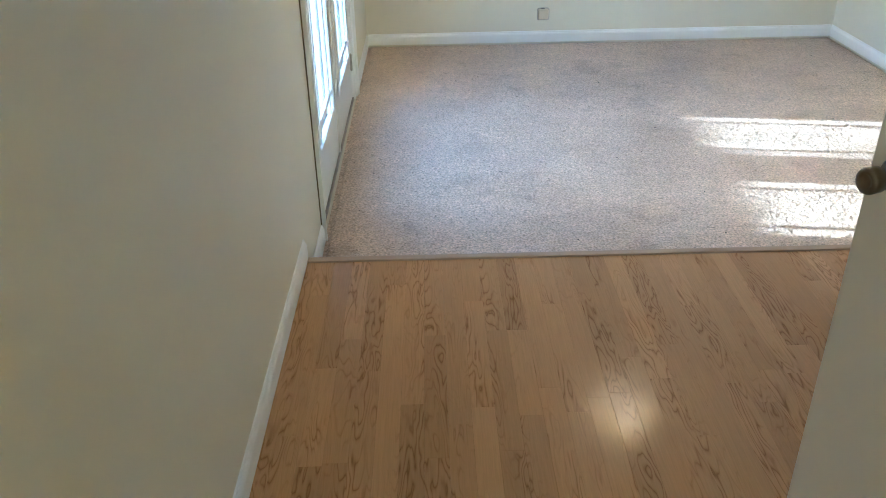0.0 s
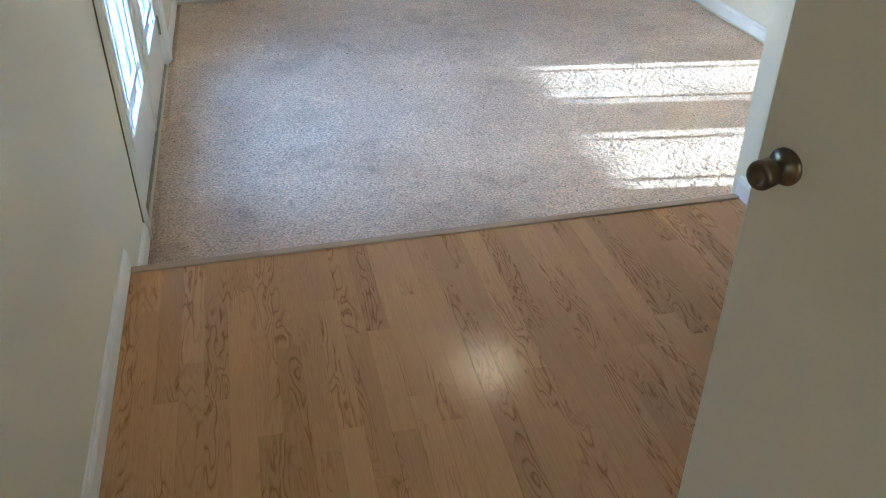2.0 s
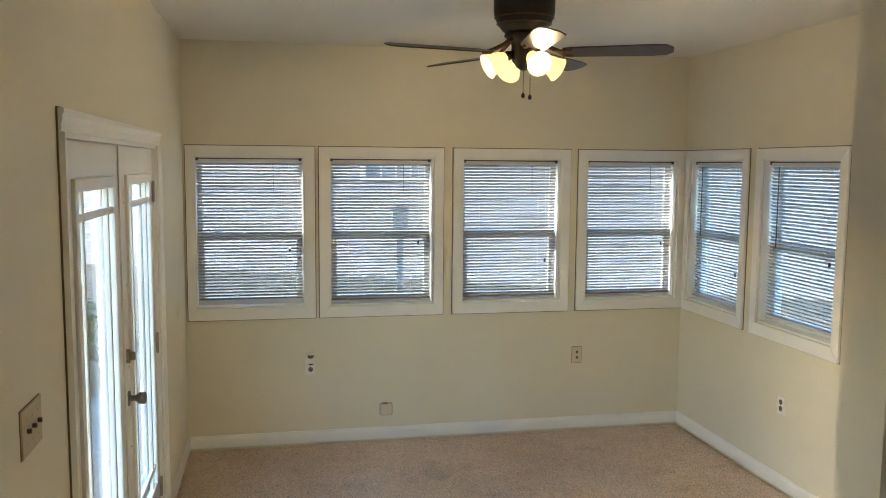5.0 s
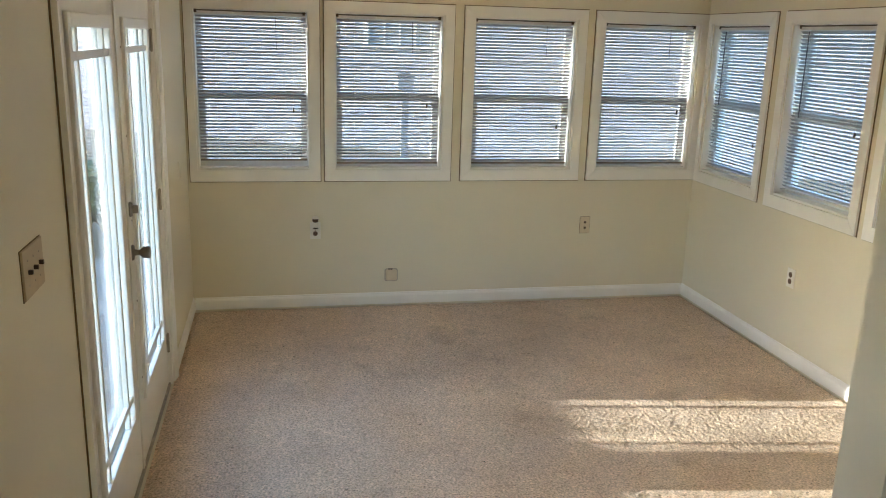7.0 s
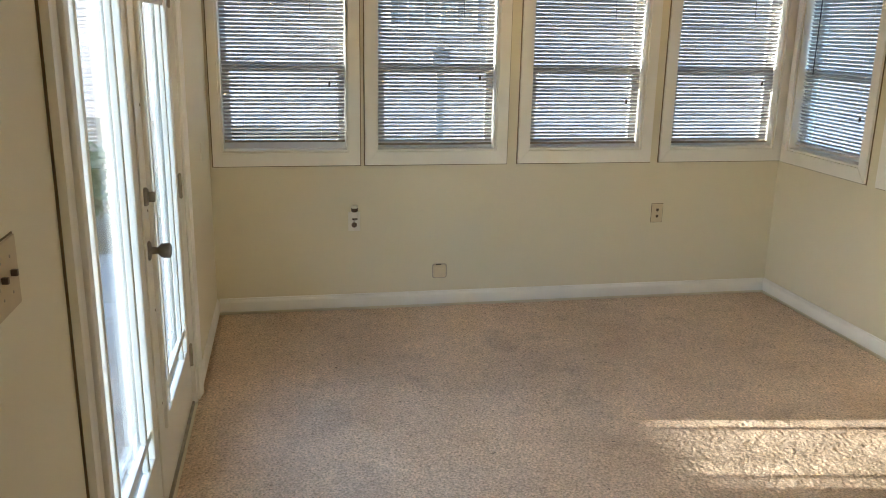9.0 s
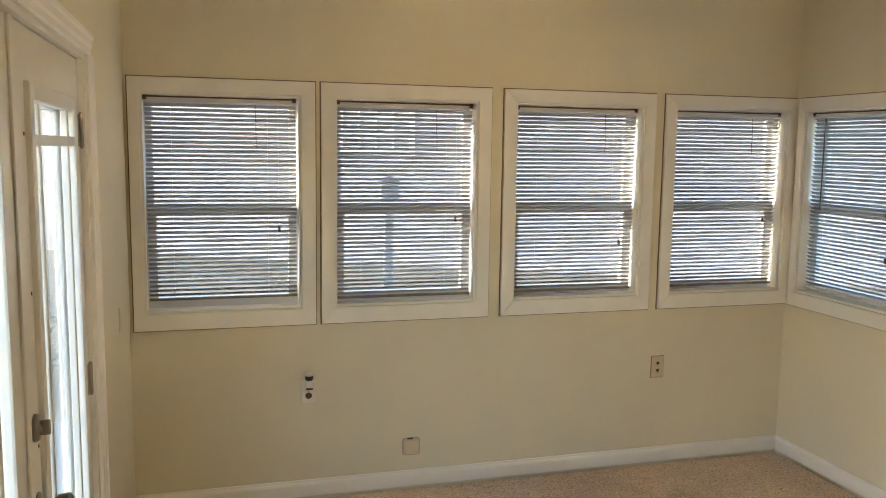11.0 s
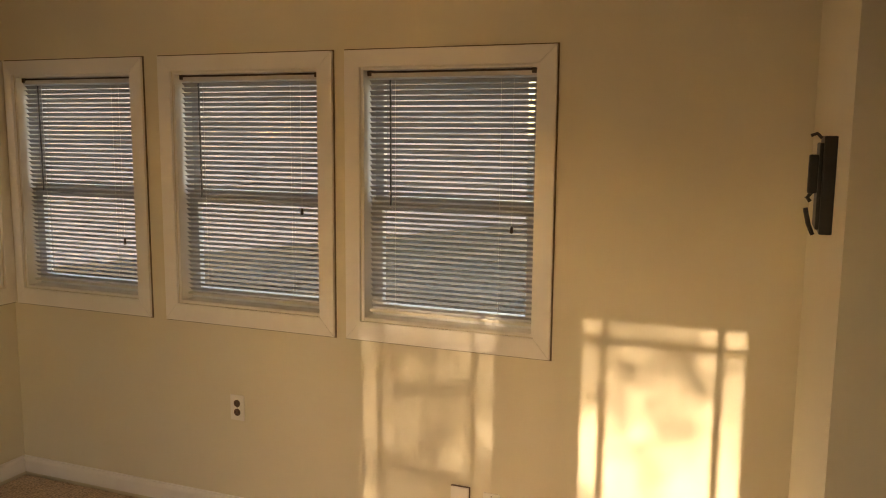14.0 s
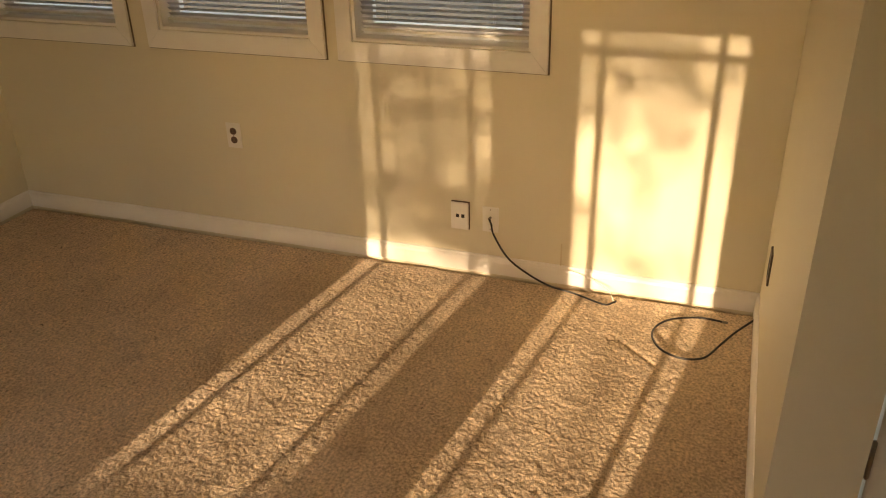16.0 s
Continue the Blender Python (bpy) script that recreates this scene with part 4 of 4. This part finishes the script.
# ---- outdoors ----
bm = bmesh.new()
bmesh.ops.create_grid(bm, x_segments=2, y_segments=2, size=400)
ground = tagged(part("ground", bm, LAWN), "dry lawn strewn with fallen leaves", "lawn", kind="structure")
ground.location.z = -0.42
patio = tagged(boxes("patio", CONCRETE, None, (-5.2, LW - TL, 1.0, 8.2, -0.42, -0.30)), "grey concrete patio outside the glazed doors", "patio", kind="structure")


def leaf_cloud(bm, centre, radii, count, size, rnd):
    for _ in range(count):
        u = Vector((rnd.gauss(0, 1), rnd.gauss(0, 1), rnd.gauss(0, 1))).normalized() * rnd.random() ** 0.4
        c = Vector(centre) + Vector((u.x * radii[0], u.y * radii[1], u.z * radii[2]))
        a = Vector((rnd.gauss(0, 1), rnd.gauss(0, 1), rnd.gauss(0, 1))).normalized()
        b = a.orthogonal().normalized()
        s = size * rnd.uniform(0.6, 1.3)
        vs = [bm.verts.new(c + a * s), bm.verts.new(c + b * s * 0.5), bm.verts.new(c - a * s), bm.verts.new(c - b * s * 0.5)]
        bm.faces.new(vs)


def tree(x, y, height, seed, leaves, label, leaf=LEAF, spread=0.34):
    rnd = random.Random(seed)
    tr = thing("tree", pose(x, y, -0.42), label, "tree", "garden trees")
    bt, bl = bmesh.new(), bmesh.new()
    trunk = [(0, 0, -0.1)]
    for i in range(1, 7):
        trunk.append((rnd.uniform(-0.1, 0.1) * i * 0.4, rnd.uniform(-0.1, 0.1) * i * 0.4, height * 0.75 * i / 6))
    tube(bt, trunk, 0.03 * height * 0.6, 0.012 * height * 0.5, 9)
    for i in range(16):
        f = rnd.uniform(0.28, 1.0)
        base = Vector(trunk[min(6, int(f * 6))])
        a = rnd.uniform(0, 2 * math.pi)
        length = height * spread * rnd.uniform(0.6, 1.15) * (1.15 - 0.5 * f)
        tip = base + Vector((math.cos(a), math.sin(a), rnd.uniform(0.25, 0.9))) * length
        mid = base.lerp(tip, 0.5) + Vector((0, 0, rnd.uniform(-0.05, 0.12) * length))
        tube(bt, [base, mid, tip], 0.0075 * height * 0.6, 0.008, 6)
        for _ in range(4):
            p = mid.lerp(tip, rnd.uniform(0.0, 1.0))
            q = p + Vector((rnd.uniform(-1, 1), rnd.uniform(-1, 1), rnd.uniform(-0.1, 0.8))) * length * 0.3
            tube(bt, [p, q], 0.012, 0.004, 5)
            leaf_cloud(bl, q, (0.10 * height * 0.6,) * 3, leaves, 0.055, rnd)
    part("trunk", bt, BARK, tr, "grey bark trunk and limbs")
    part("crown", bl, leaf, tr, "sparse leaves")
    return tr


def shrub(x, y, r, hgt, seed, leaf=SHRUB, count=170, label="dense evergreen shrub beside the lawn", base=-0.42):
    rnd = random.Random(seed)
    sh = thing("shrub", pose(x, y, base), label, "shrub", "garden shrubs")
    bt, bl = bmesh.new(), bmesh.new()
    for _ in range(7):
        a = rnd.uniform(0, 2 * math.pi)
        tip = (r * 0.6 * math.cos(a), r * 0.6 * math.sin(a), hgt * rnd.uniform(0.5, 0.8))
        tube(bt, [(0, 0, -0.03), (tip[0] * 0.3, tip[1] * 0.3, hgt * 0.35), tip], 0.014, 0.005, 5)
        leaf_cloud(bl, tip, (r * 0.5, r * 0.5, hgt * 0.35), count, 0.045, rnd)
    part("stems", bt, BARK, sh)
    part("foliage", bl, leaf, sh)
    return sh


tree(-17.5, 5.6, 9.5, 8, 30, "tall autumn tree on the lawn")
tree(-16.0, 12.0, 9.0, 4, 60, "autumn tree on the lawn")
tree(-11.5, -2.0, 8.0, 5, 60, "autumn tree on the lawn")
for i, (x, y) in enumerate(((34, 1.5), (38, 9), (31, 17), (42, -4), (45, 14), (36, -12), (30, 26), (48, 4))):
    tree(x, y, 7.5 + (i * 37 % 5) * 0.8, 20 + i, 34, "sunlit autumn tree across the lawn", PALELEAF)
for i, (x, y, r, hh) in enumerate(((-1.3, 8.9, 0.6, 0.8), (0.2, 8.6, 0.7, 0.65), (1.2, 9.0, 0.8, 0.7), (2.4, 9.3, 0.7, 0.6), (-5.9, 6.6, 0.7, 0.9), (-5.8, 7.9, 0.8, 1.1), (-5.7, 9.3, 0.8, 1.0), (-3.0, 9.4, 0.8, 1.2), (5.6, 4.6, 0.5, 0.55), (5.4, 3.5, 0.6, 0.6), (-7.5, 10.5, 1.0, 1.5), (-4.4, 10.2, 0.9, 1.4))):
    shrub(x, y, r, hh, 50 + i)


# added fence: its height cuts the low sun short on the carpet
west = thing("sun_block_fence", pose(-7.4, 2.2, -0.42, 0, 0, 90), "tall pale board fence added to block the low sun", "fence")
for i in range(56):
    boxes("board", WHITEF, west, (i * 0.142, i * 0.142 + 0.139, 0, 0.022, 0.02, 2.20 + 0.004 * math.sin(i * 2.7)))
for z in (0.35, 1.75):
    boxes("rail", WHITEF, west, (0, 7.95, 0.022, 0.07, z, z + 0.09))
for i in range(4):
    boxes("post", POST, west, (i * 2.6, i * 2.6 + 0.1, 0.07, 0.17, -0.1, 2.1))
rnd = random.Random(7)
veil = thing("tree", pose(-13.2, 7.9, -0.42), "autumn tree with low leafy limbs over the hedge", "tree", "garden trees")
bt, bl = bmesh.new(), bmesh.new()
tube(bt, [(0, 0, -0.1), (0.05, 0.02, 2.2), (0.0, 0.1, 4.4), (0.1, 0.0, 7.0)], 0.16, 0.05, 9)
for k in range(16):
    base = Vector((0.03, 0.05, 4.25 + 0.14 * k))
    a = -math.pi / 2 + rnd.uniform(-0.7, 0.7) if k % 2 else rnd.uniform(0, 6.28)
    tip = base + Vector((math.cos(a), math.sin(a), rnd.uniform(-0.05, 0.25))) * rnd.uniform(1.2, 2.9)
    tube(bt, [base, base.lerp(tip, 0.5) + Vector((0, 0, 0.1)), tip], 0.035, 0.008, 6)
    for _ in range(5):
        leaf_cloud(bl, base.lerp(tip, rnd.uniform(0.4, 1.05)), (0.5, 0.5, 0.34), 240, 0.031, rnd)
for f in (0.55, 0.66, 0.77, 0.88, 1.0):
    leaf_cloud(bl, (0.3 * f, -1.95 * f, 4.12 - 0.1 * f), (0.34, 0.28, 0.22), 330, 0.03, rnd)
leaf_cloud(bl, (0.2, -1.5, 4.75), (0.6, 0.6, 0.5), 1000, 0.03, rnd)
leaf_cloud(bl, (0.2, -2.35, 4.50), (0.6, 0.6, 0.3), 300, 0.03, rnd)
leaf_cloud(bl, (0.2, -2.6, 4.85), (0.6, 0.6, 0.3), 190, 0.03, rnd)
leaf_cloud(bl, (0.2, -1.62, 4.40), (0.45, 0.42, 0.26), 520, 0.03, rnd)
leaf_cloud(bl, (0.2, -1.66, 4.02), (0.45, 0.42, 0.2), 380, 0.03, rnd)
leaf_cloud(bl, (0.2, -1.66, 3.87), (0.45, 0.42, 0.1), 300, 0.03, rnd)
tube(bt, [(0.0, 0.1, 4.5), (0.15, -1.2, 4.7), (0.2, -2.6, 4.6)], 0.03, 0.008, 6)
tube(bt, [(0.0, 0.1, 4.2), (0.15, -1.0, 4.15), (0.3, -1.95, 4.0)], 0.03, 0.008, 6)
part("trunk", bt, BARK, veil, "grey bark trunk and limbs")
part("crown", bl, LEAF, veil, "sparse tan leaves")


def house():
    """A pale house across the garden."""
    m = pose(-6.5, 21.0, -0.42, 0, 0, -28)
    hs = thing("house", m, "pale sided house with white-framed windows across the garden", "house")
    holes = [(1.2, 2.3, 1.9, 2.75), (9.6, 11.1, 1.95, 2.75)]
    boxes("wall", SIDING, hs, *[(a, b, 0, 0.25, z0, z1) for a, b, z0, z1 in pierced(0, 28, 0, 3.2, holes)])
    bm = bmesh.new()
    for i in range(21):
        for a, b, z0, z1 in pierced(0, 28, 0, 3.2, holes):
            z = 0.05 + i * 0.15
            if z0 <= z and z + 0.012 <= z1:
                box(bm, a, b, -0.016, 0.001, z, z + 0.012)
    part("siding", bm, SIDING, hs)
    bm = bmesh.new()
    for pts in (((-0.5, -0.6, 3.15), (28.5, -0.6, 3.15), (28.5, 4.0, 5.0), (-0.5, 4.0, 5.0)), ((-0.5, 8.6, 3.15), (28.5, 8.6, 3.15), (28.5, 4.0, 5.0), (-0.5, 4.0, 5.0))):
        lo = [bm.verts.new(p) for p in pts]
        hi = [bm.verts.new((p[0], p[1], p[2] + 0.14)) for p in pts]
        bm.faces.new(lo)
        bm.faces.new(hi)
        for i in range(4):
            bm.faces.new((lo[i], lo[(i + 1) % 4], hi[(i + 1) % 4], hi[i]))
    part("roof", bm, ROOF, hs)
    boxes("back_wall", SIDING, hs, (0, 28, 8, 8.25, 0, 3.2), (0, 0.25, 0.25, 8, 0, 3.2), (27.75, 28, 0.25, 8, 0, 3.2))
    for a, b, z0, z1 in holes:
        win = boxes("window", TRIM, hs, (a - 0.09, a, -0.04, 0.1, z0 - 0.09, z1 + 0.09), (b, b + 0.09, -0.04, 0.1, z0 - 0.09, z1 + 0.09), (a, b, -0.04, 0.1, z1, z1 + 0.09), (a, b, -0.04, 0.1, z0 - 0.09, z0))
        boxes("pane", PANE, win, (a, b, 0.06, 0.08, z0, z1))
        n = round((b - a) / 0.3)
        bars = [(a + (b - a) * i / n - 0.014, a + (b - a) * i / n + 0.014, 0.03, 0.059, z0, z1) for i in range(1, n)]
        bars += [(a, b, 0.032, 0.057, z - 0.014, z + 0.014) for z in (z0 + (z1 - z0) / 3, z0 + 2 * (z1 - z0) / 3)]
        boxes("muntins", TRIM, win, *bars)


house()
post = thing("lamp_post", pose(1.62, 9.6, -0.42), "grey wooden post carrying a small grey box", "garden post")
boxes("post", POST, post, (-0.038, 0.038, -0.038, 0.038, -0.1, 1.5), bevel=0.006)
boxes("lantern", POST, post, (-0.085, 0.085, -0.075, 0.075, 1.5, 1.68), bevel=0.012)
bm = bmesh.new()
lathe(bm, [(0.13, 1.68), (0.125, 1.695), (0.02, 1.74)], 4, pose(0, 0, 0, 0, 0, 45))
part("cap", bm, ROOF, post)
fence = thing("garden_fence", pose(-9.0, 13.6, -0.42), "weathered board fence behind the shrubs", "fence")
for i in range(24):
    boxes("board", FENCE, fence, (-9 + i * 0.5, -8.52 + i * 0.5, 0, 0.025, 0.03, 1.7 + 0.02 * math.sin(i * 2.1)))
for z in (0.4, 1.3):
    boxes("rail", FENCE, fence, (-9, 2.98, 0.025, 0.07, z, z + 0.09))
for i in range(6):
    boxes("post", POST, fence, (-9 + i * 2.4, -8.9 + i * 2.4, 0.07, 0.17, -0.1, 1.75))

# ---- laminate strips ----
sub = tagged(boxes("floor_hall", NOSE, None, (LW, 1.955, -2.48, EDGE - 0.035, -0.10, -0.009), (1.955, 2.06, 1.66, 2.52, -0.10, -0.004), (LW, 1.955, EDGE - 0.035, EDGE - 0.012, -0.36, -0.009)), "honey oak laminate strip floor", "floor", kind="structure")
nosing = boxes("nosing", NOSE, sub, (LW, 1.914, EDGE - 0.034, EDGE, -0.016, 0.007), bevel=0.005, label="pale wood stair nosing")
boxes("riser", CARPET, sub, (LW, 1.914, EDGE - 0.0115, EDGE - 0.003, CARPET_Z - 0.02, -0.0165), label="carpeted step riser")
rnd = random.Random(11)
PITCH, Y_END, Y_START = 0.067, EDGE - 0.0345, -1.2
lengths = [0.42, 0.56, 0.72, 0.93]
meshes = []
for ln in lengths:
    bm = bmesh.new()
    box(bm, 0.00015, PITCH - 0.00015, 0.0001, ln - 0.0001, -0.0088, 0.0, bevel=0)
    top = [e for e in bm.edges if all(v.co.z > -0.001 for v in e.verts)]
    bmesh.ops.bevel(bm, geom=top, offset=0.0002, segments=1, affect="EDGES")
    meshes.append(mesh_of("strip", bm, WOOD))
x = -0.062 - 4 * PITCH
while x < 1.95:
    y = Y_END
    first = True
    y_stop = 0.02 if x > 1.14 else Y_START
    while y > y_stop:
        j = rnd.randrange(4)
        ln, data = lengths[j], meshes[j]
        bespoke = first
        if first:
            ln = round(rnd.uniform(0.15, 0.95), 2)
            first = False
        if x > 1.14 and y - ln < 0.0:
            ln, bespoke = y, True
        x0c, x1c = max(x, LW + 0.0005), min(x + PITCH, 1.954)
        if bespoke or x0c > x or x1c < x + PITCH:
            bm = bmesh.new()
            box(bm, x0c - x + 0.00015, x1c - x - 0.00015, 0.0001, ln - 0.0001, -0.0088, 0.0)
            data = mesh_of("strip", bm, WOOD)
        ob = new("strip", data)
        ob.parent = sub
        ob.location = (x, y - ln, 0)
        y -= ln
    x += PITCH
boxes("rest_of_strips", WOOD, sub, (LW, 1.145, -2.48, Y_START - 0.8, -0.0088, -0.001))
